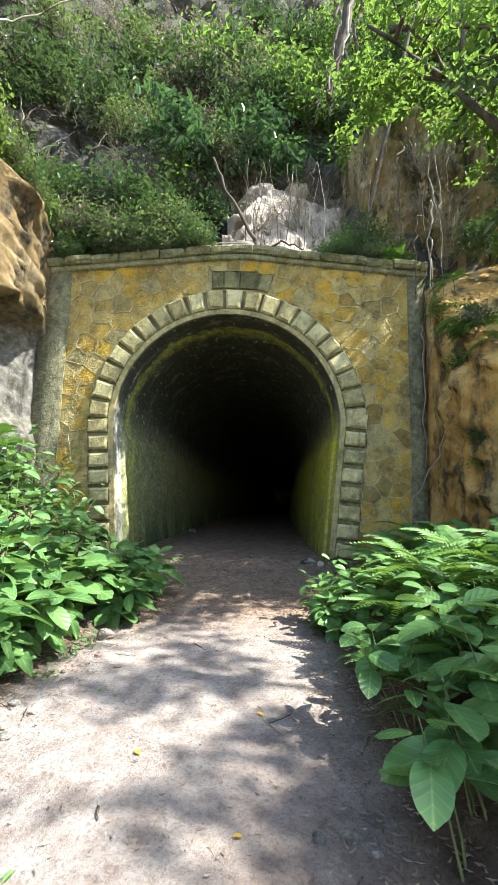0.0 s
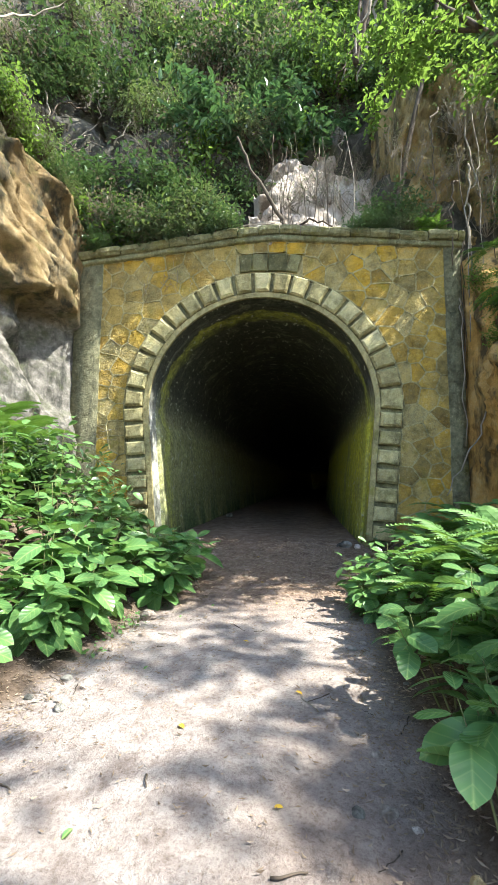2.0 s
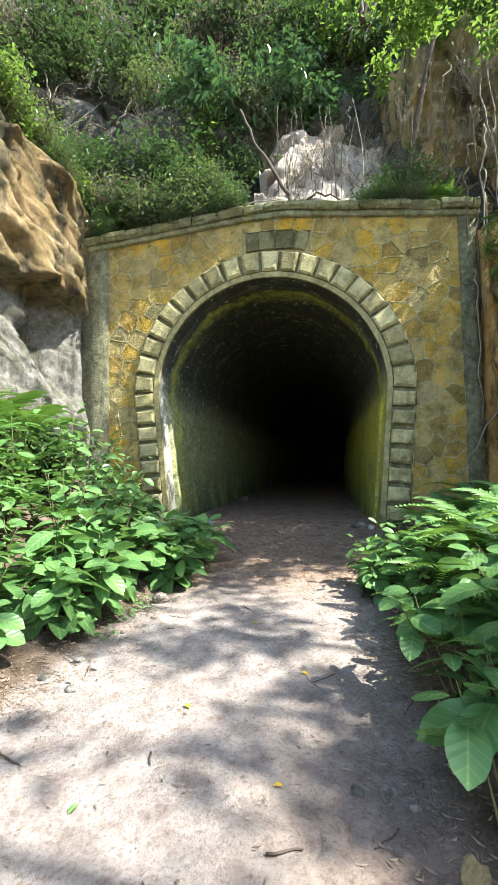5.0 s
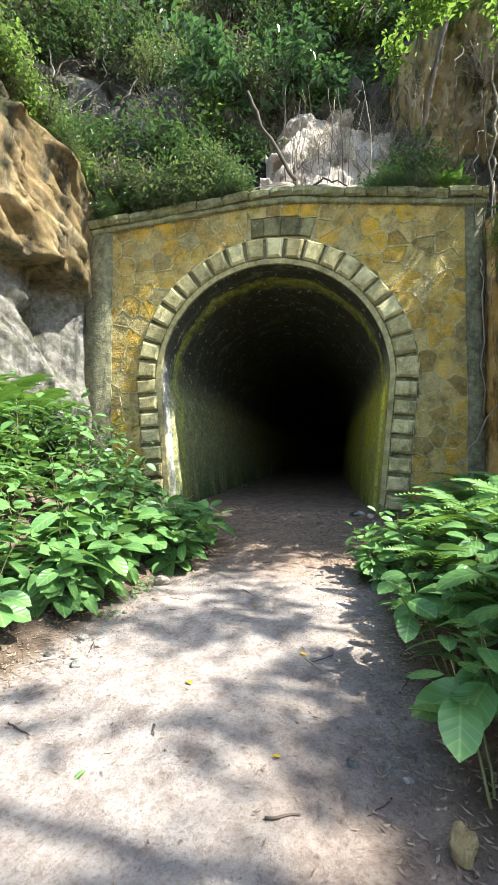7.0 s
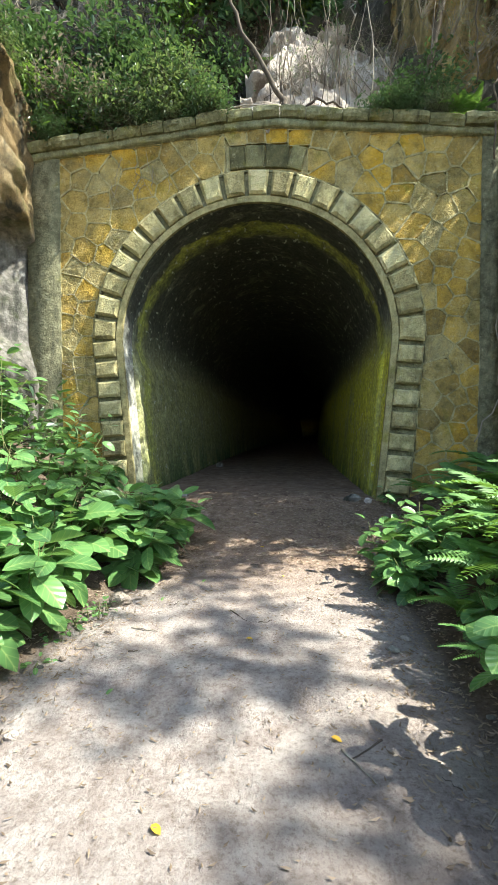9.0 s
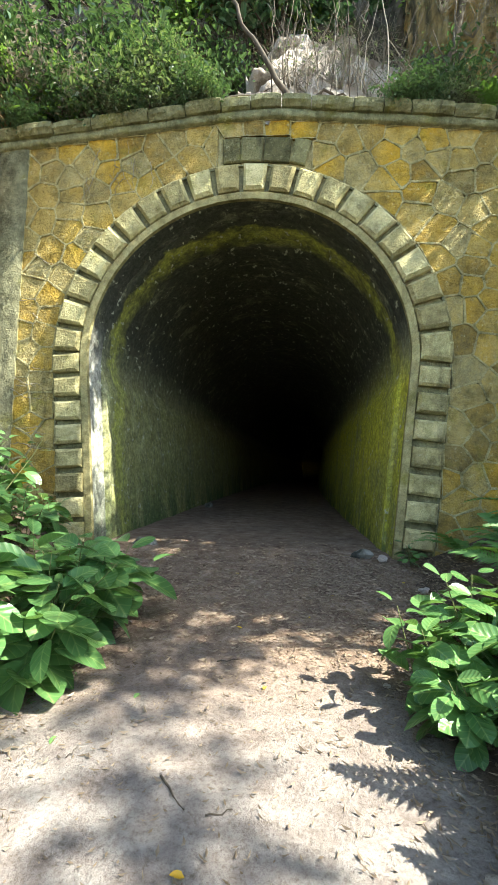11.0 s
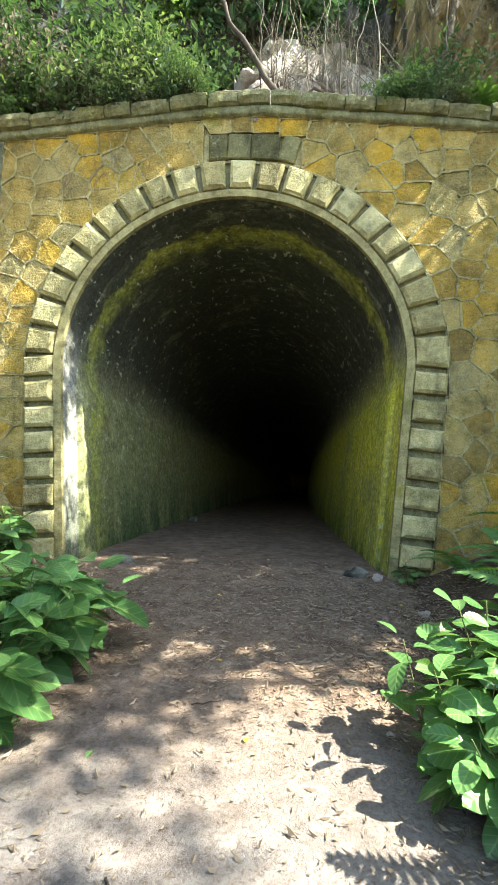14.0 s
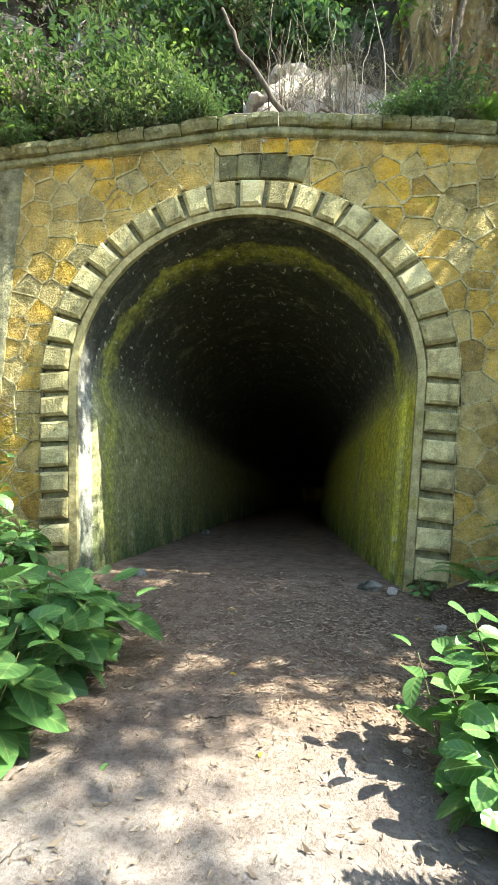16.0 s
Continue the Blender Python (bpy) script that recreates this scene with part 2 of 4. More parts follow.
SOIL = ground_material()
OCHRE_ROCK = rock_material("ochre_sandstone", [(0.3, (0.09, 0.062, 0.032)), (0.5, (0.24, 0.165, 0.08)), (0.7, (0.42, 0.33, 0.20))], moss_amount=0.6, second=([(0.3, (0.07, 0.065, 0.055)), (0.55, (0.22, 0.20, 0.18)), (0.75, (0.42, 0.39, 0.36))], 5.35))
ORANGE_EARTH = rock_material("orange_earth", [(0.3, (0.30, 0.15, 0.045)), (0.48, (0.62, 0.36, 0.11)), (0.68, (0.75, 0.56, 0.28))], moss_amount=0.35)
HILL_EARTH = rock_material("hill_earth", [(0.3, (0.035, 0.032, 0.028)), (0.5, (0.085, 0.076, 0.064)), (0.74, (0.22, 0.20, 0.175))], moss_amount=0.6)
TAN_EARTH = rock_material("tan_earth", [(0.3, (0.16, 0.11, 0.05)), (0.5, (0.36, 0.26, 0.12)), (0.72, (0.52, 0.41, 0.24))], moss_amount=0.5)
PALE_EARTH = rock_material("pale_dry_earth", [(0.3, (0.31, 0.235, 0.19)), (0.5, (0.53, 0.45, 0.39)), (0.72, (0.68, 0.61, 0.55))], stain=(0.16, 0.12, 0.09), moss_amount=0.0)
GREY_ROCK = rock_material("grey_limestone", [(0.3, (0.16, 0.15, 0.13)), (0.55, (0.35, 0.33, 0.29)), (0.75, (0.55, 0.52, 0.47))], moss_amount=0.15)
OCHRE_STONE = masonry_material("ochre_rubble", [(0.2, (0.20, 0.14, 0.05)), (0.36, (0.44, 0.26, 0.03)), (0.55, (0.52, 0.32, 0.04)), (0.68, (0.46, 0.33, 0.11)), (0.85, (0.36, 0.31, 0.17))], stain_amount=0.36, moss_amount=0.5, vary=0.62, patch=(0.30, 0.25, 0.12))
MORTAR = masonry_material("lime_mortar", [(0.3, (0.24, 0.20, 0.09)), (0.7, (0.50, 0.43, 0.24))], False, 0.42, moss_amount=0.42)
DRESSED = masonry_material("dressed_grey_stone", [(0.3, (0.27, 0.225, 0.11)), (0.55, (0.50, 0.435, 0.225)), (0.8, (0.63, 0.56, 0.34))], stain_amount=0.42, moss_amount=0.5, vary=0.3)
BACKING = masonry_material("grey_green_render", [(0.3, (0.12, 0.115, 0.07)), (0.55, (0.24, 0.225, 0.13)), (0.8, (0.36, 0.34, 0.22))], False, 0.4, moss_amount=0.35)
STAINED = masonry_material("stained_dressed_stone", [(0.3, (0.07, 0.065, 0.03)), (0.7, (0.24, 0.22, 0.11))], True, 0.62, moss_amount=0.5)
CORNICE = masonry_material("mossy_coping", [(0.3, (0.12, 0.115, 0.06)), (0.6, (0.27, 0.26, 0.15)), (0.8, (0.40, 0.38, 0.25))], False, 0.5, moss_amount=0.55)
PIER = masonry_material("grey_render", [(0.3, (0.10, 0.095, 0.06)), (0.55, (0.20, 0.19, 0.12)), (0.8, (0.34, 0.32, 0.22))], False, 0.65, moss_amount=0.45)
LINING = lining_material()
SOFFIT = lining_material("sooty_soffit", (0.48, 0.46, 0.41), 0.95, 0.0)
BROAD_LEAF = leaf_material("broad_leaf", (0.050, 0.130, 0.040), (0.140, 0.27, 0.09), 0.28, True, False, (0.17, 0.30, 0.05), 0.33)
SMALL_LEAF = leaf_material("shrub_leaf", (0.022, 0.05, 0.020), (0.075, 0.13, 0.055), 0.32, False, True, (0.16, 0.28, 0.06), 0.20, 0.45)
GLOSSY_LEAF = leaf_material("glossy_leaf", (0.025, 0.065, 0.032), (0.10, 0.19, 0.095), 0.32, False, True, (0.14, 0.28, 0.06), 0.22, 0.5)
BRIGHT_LEAF = leaf_material("fresh_leaf", (0.05, 0.10, 0.02), (0.13, 0.21, 0.04), 0.36, False, True, (0.28, 0.44, 0.07), 0.42)
GREY_LEAF = leaf_material("dusty_leaf", (0.06, 0.07, 0.045), (0.20, 0.21, 0.15), 0.4, False, True)
FERN_LEAF = leaf_material("fern_leaf", (0.05, 0.13, 0.025), (0.13, 0.25, 0.07), 0.5, False, True)
DEAD_LEAF = leaf_material("dead_leaf", (0.055, 0.035, 0.025), (0.44, 0.34, 0.25), 0.7, False, True, (0.3, 0.18, 0.06))
DRY_LEAF = leaf_material("dry_twig_leaf", (0.06, 0.055, 0.035), (0.24, 0.215, 0.15), 0.6, False, True, (0.3, 0.25, 0.18))
YELLOW_LEAF = leaf_material("yellow_leaf", (0.55, 0.30, 0.03), (0.65, 0.42, 0.05), 0.6, False)
BARK = bark_material("dark_bark", (0.035, 0.026, 0.02), (0.13, 0.10, 0.075))
PALE_BARK = bark_material("pale_bark", (0.14, 0.115, 0.09), (0.33, 0.29, 0.24))
STEM = bark_material("green_stem", (0.08, 0.09, 0.03), (0.20, 0.20, 0.09))


# ---- mesh helpers ----
def mesh_of(name, verts, faces, mat, smooth=False):
    me = bpy.data.meshes.new(name)
    me.from_pydata([tuple(v) for v in verts], [], faces)
    me.materials.append(mat)
    if smooth:
        me.polygons.foreach_set("use_smooth", [True] * len(me.polygons))
    me.update()
    return me


def child(name, me, parent, label="", kind="", m=None):
    ob = new(name, me)
    ob.parent = parent
    if m is not None:
        ob.matrix_basis = m
    return tagged(ob, label=label, kind=kind)


def empty(name, loc, label, category, group="", kind="", rz=0.0, scale=1.0):
    ob = new(name)
    ob.matrix_basis = pose(*loc, 0, 0, rz) @ Matrix.Scale(scale, 4)
    return tagged(ob, label, category, group, kind)


def tube(points, radii, sides=6):
    """Verts and faces of a tapered tube along points."""
    verts, faces = [], []
    pts = [Vector(p) for p in points]
    for i, p in enumerate(pts):
        d = (pts[min(i + 1, len(pts) - 1)] - pts[max(i - 1, 0)]).normalized()
        a = d.orthogonal().normalized()
        b = d.cross(a)
        for k in range(sides):
            w = 2 * math.pi * k / sides
            verts.append(p + (a * math.cos(w) + b * math.sin(w)) * radii[i])
    for i in range(len(pts) - 1):
        for k in range(sides):
            k2 = (k + 1) % sides
            faces.append((i * sides + k, i * sides + k2, (i + 1) * sides + k2, (i + 1) * sides + k))
    faces.append(tuple(range(sides))[::-1])
    faces.append(tuple(range(len(verts) - sides, len(verts))))
    return verts, faces


def join(pieces):
    verts, faces = [], []
    for v, f in pieces:
        o = len(verts)
        verts.extend(v)
        faces.extend(tuple(i + o for i in q) for q in f)
    return verts, faces


def wander(rng, start, heading, length, n, bend=0.25, lift=0.0):
    """A crooked line of n + 1 points."""
    p, d = Vector(start), Vector(heading).normalized()
    out = [p.copy()]
    for _ in range(n):
        d = (d + Vector((rng.uniform(-bend, bend), rng.uniform(-bend, bend), rng.uniform(-bend, bend) + lift))).normalized()
        p = p + d * (length / n)
        out.append(p.copy())
    return out


def fbm(p, scale, octaves=4):
    return noise.fractal(Vector(p) * scale, 1.0, 2.0, octaves)


# ---- the large structure ----
FACE = 8.70          # front of the portal
SPRING, RIN, ROUT = 3.30, 2.55, 3.12
LEG = 0.088          # lean of the side walls towards their foot


def smooth(a, b, v):
    t = min(1.0, max(0.0, (v - a) / (b - a)))
    return t * t * (3 - 2 * t)


def lerp_at(v, knots):
    for (a, p), (b, q) in zip(knots, knots[1:]):
        if v <= b:
            t = max(0.0, (v - a) / (b - a))
            return p + (q - p) * t
    return knots[-1][1]


LEFT_EDGE = [(-12, -1.6), (0, -1.2), (3, -1.05), (5, -0.95), (7, -1.1), (8.2, -1.7), (8.8, -2.6)]
RIGHT_EDGE = [(-12, 2.0), (0, 1.75), (2, 1.6), (4, 1.65), (6, 1.8), (7.4, 2.2), (8.8, 2.6)]


def ground_z(x, y):
    z = 0.30 * smooth(5.6, 9.2, y)
    if y < 9.3:
        left, right = lerp_at(y, LEFT_EDGE), lerp_at(y, RIGHT_EDGE)
        fade = 1 - 0.55 * smooth(7.5, 8.7, y)
        d = max(0.0, left - x)
        z += fade * 1.75 * (1 - math.exp(-d * d / (d + 0.9) * 0.70))
        d = max(0.0, x - right)
        z += (1 - 0.2 * smooth(7.5, 8.7, y)) * 1.15 * (1 - math.exp(-d * d / (d + 0.7) * 0.85))
    z += 0.025 * fbm((x, y, 0.0), 0.8) + 0.010 * fbm((x, y, 5.0), 4.0)
    return z


def build_ground():
    xs = np.concatenate([np.linspace(-300, -8, 12), np.linspace(-7.4, -2.6, 24), np.linspace(-2.5, 3.4, 100), np.linspace(3.5, 7.5, 20), np.linspace(8, 300, 12)])
    ys = np.concatenate([np.linspace(-300, -7, 12), np.linspace(-6.5, 0.2, 34), np.linspace(0.3, 9.4, 130), np.linspace(9.6, 30, 50), np.linspace(32, 300, 12)])
    nx = len(xs)
    verts = [(x, y, ground_z(x, y)) for y in ys for x in xs]
    faces = []
    for j in range(len(ys) - 1):
        for i in range(nx - 1):
            faces.append((j * nx + i, j * nx + i + 1, (j + 1) * nx + i + 1, (j + 1) * nx + i))
    me = mesh_of("ground", verts, faces, SOIL, True)
    verge, humus = [], []
    for x, y, _ in verts:
        out = max(lerp_at(y, LEFT_EDGE) - x, x - lerp_at(y, RIGHT_EDGE))
        verge.append(smooth(-0.25, 0.6, out) if y < 9 else 0.25)
        humus.append(0.75 * smooth(3.6, 7.2, y) + 0.5 * smooth(0.2, 1.6, x) * smooth(5.0, 0.0, y))
    for name, values in (("verge", verge), ("humus", humus)):
        me.attributes.new(name, "FLOAT", "POINT").data.foreach_set("value", values)
    return tagged(new("ground", me), "pale dusty trodden earth trail with leaf litter verges", "ground", kind="structure")


build_ground()


def arch_outline(off, base=-0.3, arc=48):
    """Points (x, z) of the horseshoe, offset outwards, from the left foot over the crown to the right foot."""
    pts = []
    for k in range(9):
        z = base + (SPRING - base) * k / 9
        pts.append((-(RIN + off - LEG * (SPRING - z)), z))
    for k in range(arc + 1):
        a = radians(-90 + 180 * k / arc)
        pts.append((math.sin(a) * (RIN + off), SPRING + math.cos(a) * (RIN + off)))
    for k in range(1, 10):
        z = SPRING - (SPRING - base) * k / 9
        pts.append((RIN + off - LEG * (SPRING - z), z))
    return pts


def sweep_ring(off_a, off_b, front, back, wobble=0.0):
    """A horseshoe band between two offsets, from front to back."""
    a, b = arch_outline(off_a), arch_outline(off_b)
    verts, faces, n = [], [], len(a)
    for i in range(n):
        w = wobble * fbm((a[i][0], a[i][1], 1.0), 3.0)
        for (x, z), y in ((a[i], front + w), (b[i], front + w), (b[i], back), (a[i], back)):
            verts.append((x, y, z))
    for i in range(n - 1):
        for k in range(4):
            k2 = (k + 1) % 4
            faces.append((i * 4 + k, i * 4 + k2, (i + 1) * 4 + k2, (i + 1) * 4 + k))
    return verts, faces


WALL_L, WALL_R = -4.45, 4.42


def coping_z(x):
    """Underside of the coping over x."""
    return lerp_at(x, [(-4.6, 6.82), (-0.45, 7.20), (0.45, 7.215), (4.6, 6.77)])


portal = empty("portal_wall", (0, FACE, 0), "ochre rubble stone tunnel portal wall with raised mortar joints", "wall", kind="structure")


def in_portal(me_name, verts, faces, mat, label="", smooth_it=False, kind="", parent=None):
    me = mesh_of(me_name, [(x, y - FACE, z) for x, y, z in verts], faces, mat, smooth_it)
    return child(me_name, me, parent or portal, label, kind)


def build_wall_core():
    inner = arch_outline(0.25)
    n = len(inner)
    outer = []
    for x, z in inner:
        dx, dz = x, z - 2.8
        if z <= SPRING:
            outer.append((WALL_L if x < 0 else WALL_R, z))
            continue
        s = 1e9
        if dx < -1e-6:
            s = min(s, (WALL_L - 0) / dx)
        if dx > 1e-6:
            s = min(s, WALL_R / dx)
        for _ in range(4):
            top = coping_z(dx * min(s, 3)) + 0.1
            if dz > 1e-6 and 2.8 + dz * s > top:
                s = (top - 2.8) / dz
        outer.append((dx * s, 2.8 + dz * s))
    front, back = FACE + 0.075, FACE + 0.85
    verts, faces = [], []
    for (ax, az), (bx, bz) in zip(inner, outer):
        verts += [(ax, front, az), (bx, front, bz), (bx, back, bz), (ax, back, az)]
    for i in range(n - 1):
        for k in range(4):
            k2 = (k + 1) % 4
            faces.append((i * 4 + k, i * 4 + k2, (i + 1) * 4 + k2, (i + 1) * 4 + k))
    return in_portal("wall_core", verts, faces, MORTAR)


build_wall_core()
in_portal("arch_margin", *sweep_ring(0.0, 0.115, FACE - 0.015, FACE + 0.06, 0.012), DRESSED, "plain grey inner margin of the arch")
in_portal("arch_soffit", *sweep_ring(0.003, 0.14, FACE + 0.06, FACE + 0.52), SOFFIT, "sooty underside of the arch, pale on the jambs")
in_portal("arch_bed", *sweep_ring(0.11, 0.57, FACE + 0.055, FACE + 0.6, 0.015), BACKING, "recessed bed behind the arch blocks")
in_portal("arch_rim", *sweep_ring(0.57, 0.60, FACE + 0.02, FACE + 0.5, 0.02), BACKING)


def block_mesh(name, w, h, depth, seed, mat, bevel=0.022, top_w=None):
    """A dressed block: x across, z up, front towards -y; edges chamfered and a little worn."""
    rng = random.Random(seed)
    top_w = top_w or w
    verts = []
    for y, inset in ((0.09, 0.0), (-depth + bevel, 0.0), (-depth, bevel)):
        for sx, sz in ((-1, -1), (1, -1), (1, 1), (-1, 1)):
            ww = (w if sz < 0 else top_w) / 2 - inset
            j = 0.0 if y > 0 else 0.010
            verts.append((sx * ww + rng.uniform(-j, j), y + rng.uniform(-j, j) * 0.6, sz * (h / 2 - inset) + rng.uniform(-j, j)))
    faces = [(8, 9, 10, 11)]
    for lo in (0, 4):
        for k in range(4):
            k2 = (k + 1) % 4
            faces.append((lo + k, lo + k2, lo + 4 + k2, lo + 4 + k))
    return mesh_of(name, verts, [f[::-1] for f in faces], mat)


ARC_BLOCKS = [block_mesh("voussoir", 0.325, 0.44, 0.075, s, DRESSED, 0.045, 0.382) for s in range(5)]
JAMB_BLOCKS = [block_mesh("jamb_block", 0.44, 0.30, 0.075, 20 + s, DRESSED, 0.042) for s in range(5)]
arch = child("arch_ring", None, portal, "arch of pale grey dressed blocks")
for k in range(-10, 11):
    angle = 1.85 + (8.45 if k > 0 else 8.68) * k
    if angle > 88:
        continue
    a, r = radians(angle), RIN + 0.352
    child("voussoir", ARC_BLOCKS[k % 5], arch, m=pose(math.sin(a) * r, random.uniform(-0.008, 0.008), SPRING + math.cos(a) * r, random.uniform(-1, 1), angle, random.uniform(-1.2, 1.2)))
for side, first, pitch in ((1, 3.39, 0.402), (-1, 3.17, 0.386)):
    for k in range(8):
        z = first - pitch * k
        x = side * (RIN + 0.352 - LEG * max(0.0, SPRING - z))
        child("jamb_block", JAMB_BLOCKS[(k + (side > 0) * 2) % 5], arch, m=pose(x, random.uniform(-0.008, 0.008), z, random.uniform(-1, 1), side * 4.5, random.uniform(-1.5, 1.5)))


# rubble stones of the wall: a net of cells, each cut back from its neighbours
def clip(poly, px, pz, nx, nz):
    """The part of a convex polygon on the side of the line towards which (nx, nz) points."""
    out = []
    for i, a in enumerate(poly):
        b = poly[(i + 1) % len(poly)]
        da = (a[0] - px) * nx + (a[1] - pz) * nz
        db = (b[0] - px) * nx + (b[1] - pz) * nz
        if da >= 0:
            out.append(a)
        if da * db < 0:
            t = da / (da - db)
            out.append((a[0] + (b[0] - a[0]) * t, a[1] + (b[1] - a[1]) * t))
    return out


def outside_arch(x, z):
    if z >= SPRING:
        return math.hypot(x, z - SPRING) - (RIN + 0.60)
    return abs(x) - (RIN + 0.60 - LEG * (SPRING - z))


def build_rubble():
    rng = random.Random(7)
    left, right = -3.80, 4.10
    seeds = []
    tries = 0
    while tries < 9000:
        tries += 1
        x, z = rng.uniform(left, right), rng.uniform(0.1, 7.2)
        if z > coping_z(x) - 0.12 or outside_arch(x, z) < 0.10 or (-0.52 < x < 1.05 and z < 6.93 and z > 6.4):
            continue
        gap = rng.uniform(0.27, 0.44)
        if all((x - a) ** 2 + ((z - b) * 1.15) ** 2 > gap * gap for a, b in seeds):
            seeds.append((x, z))
    joints = []
    for x, z in seeds:
        poly = [(left, 0), (right, 0), (right, coping_z(x) - 0.02), (left, coping_z(x) - 0.02)]
        near = sorted(seeds, key=lambda s: (s[0] - x) ** 2 + (s[1] - z) ** 2)[1:22]
        for a, b in near:
            dx, dz = x - a, z - b
            l = math.hypot(dx, dz)
            poly = clip(poly, (x + a) / 2, (z + b) / 2, dx / l, dz / l)
        if z >= SPRING:
            l = math.hypot(x, z - SPRING)
            nx, nz = x / l, (z - SPRING) / l
            poly = clip(poly, nx * (RIN + 0.60), SPRING + nz * (RIN + 0.60), nx, nz)
        else:
            sx = 1 if x > 0 else -1
            poly = clip(poly, sx * (RIN + 0.60 - LEG * (SPRING - z)), z, sx, 0)
        if 6.3 < z < 7.05 and x < -0.52 and x > -1.3:
            poly = clip(poly, -0.53, z, -1, 0)
        elif 6.3 < z < 7.05 and 0.98 < x < 1.9:
            poly = clip(poly, 1.0, z, 1, 0)
        elif -0.7 < x < 1.2 and z > 6.9:
            poly = clip(poly, x, 6.93 - 0.10 * x * x, 0, 1)
        if len(poly) < 3:
            continue
        mid = (sum(p[0] for p in poly) / len(poly), sum(p[1] for p in poly) / len(poly))
        joints.append((poly, mid))
        # rounded cushion-faced stone
        rings = []
        proud = rng.uniform(0.0, 0.018)
        for y, keep in ((0.09, 0.99), (0.050 - proud * 0.7, 0.975), (0.042 - proud, 0.93)):
            ring = []
            m = len(poly)
            for i in range(m):
                a, b = poly[i], poly[(i + 1) % m]
                for t in (0.15, 0.5, 0.85):
                    px, pz = a[0] + (b[0] - a[0]) * t, a[1] + (b[1] - a[1]) * t
                    ring.append((mid[0] + (px - mid[0]) * keep, mid[1] + (pz - mid[1]) * keep))
            rings.append((y, ring))
        verts, faces = [], []
        n = len(rings[0][1])
        for ri, (y, ring) in enumerate(rings):
            for px, pz in ring:
                w = 0.0 if ri == 0 else 0.014 * fbm((px, pz, 3.0), 7.0, 3)
                verts.append((px - mid[0], y + w, pz - mid[1]))
        for r in range(2):
            for k in range(n):
                k2 = (k + 1) % n
                faces.append((r * n + k, (r + 1) * n + k, (r + 1) * n + k2, r * n + k2))
        verts.append((0, 0.035 - proud + 0.01 * rng.uniform(-1, 1), 0))
        for k in range(n):
            faces.append((2 * n + k, 3 * n, 2 * n + (k + 1) % n))
        child("stone", mesh_of("stone", verts, faces, OCHRE_STONE), portal, m=pose(mid[0], 0, mid[1]))
    # raised ribbon pointing along the joints
    pieces = []
    for poly, mid in joints:
        for i, a in enumerate(poly):
            b = poly[(i + 1) % len(poly)]
            l = math.hypot(b[0] - a[0], b[1] - a[1])
            if l < 0.05:
                continue
            dx, dz = (b[0] - a[0]) / l, (b[1] - a[1]) / l
            nx, nz = -dz, dx
            if (mid[0] - a[0]) * nx + (mid[1] - a[1]) * nz < 0:
                nx, nz = -nx, -nz
            n = max(2, int(l / 0.07))
            v, f = [], []
            for k in range(n + 1):
                px, pz = a[0] + dx * l * k / n, a[1] + dz * l * k / n
                w = 0.015 + 0.010 * fbm((px, pz, 1.0), 6.0, 2)
                h = 0.022 + 0.014 * fbm((px, pz, 9.0), 5.0, 2)
                v += [(px, h, pz), (px + nx * w, h + 0.002, pz + nz * w), (px + nx * (w + 0.006), 0.08, pz + nz * (w + 0.006))]
            for k in range(n):
                o = k * 3
                f += [(o, o + 3, o + 4, o + 1), (o + 1, o + 4, o + 5, o + 2)]
            pieces.append((v, f))
    v, f = join(pieces)
    child("mortar_joint", mesh_of("mortar_joint", v, f, MORTAR), portal, "raised weathered grey mortar pointing", "stuff")


# corner piers
def build_pier(x0, x1, top):
    v, f = [], []
    n = 24
    for k in range(n + 1):
        z = -0.2 + (top + 0.2) * k / n
        j = [0.018 * fbm((x, z, 4.0), 2.5, 3) for x in (x0, x1)]
        v += [(x0 + j[0], FACE + 0.3, z), (x0 + j[0], FACE + 0.0 + j[0], z), ((x0 + x1) / 2, FACE - 0.01 + j[1] * 0.7, z), (x1 + j[1], FACE + 0.0 + j[1], z), (x1 + j[1], FACE + 0.3, z)]
    for k in range(n):
        for i in range(4):
            f.append((k * 5 + i, k * 5 + i + 1, k * 5 + i + 6, k * 5 + i + 5))
    in_portal("corner_pier", v, f, PIER, "grey rendered corner pier, cracked and streaked", True)


build_pier(WALL_L, -3.79, coping_z(-4.1))
build_pier(4.08, WALL_R, coping_z(4.2))

# stained dressed stones over the crown, one with a weep hole
for bx, bw in ((-0.30, 0.29), (0.03, 0.355), (0.44, 0.43), (0.81, 0.27)):
    me = block_mesh("crown_stone", bw, 0.42, 0.0, int(bx * 100) + 200, STAINED, 0.02)
    child("crown_stone", me, portal, "black-stained dressed stone over the crown", m=pose(bx, 0.018, 6.71 - 0.10 * bx * bx, 0, 16 * bx + 3 * math.sin(bx * 40)))


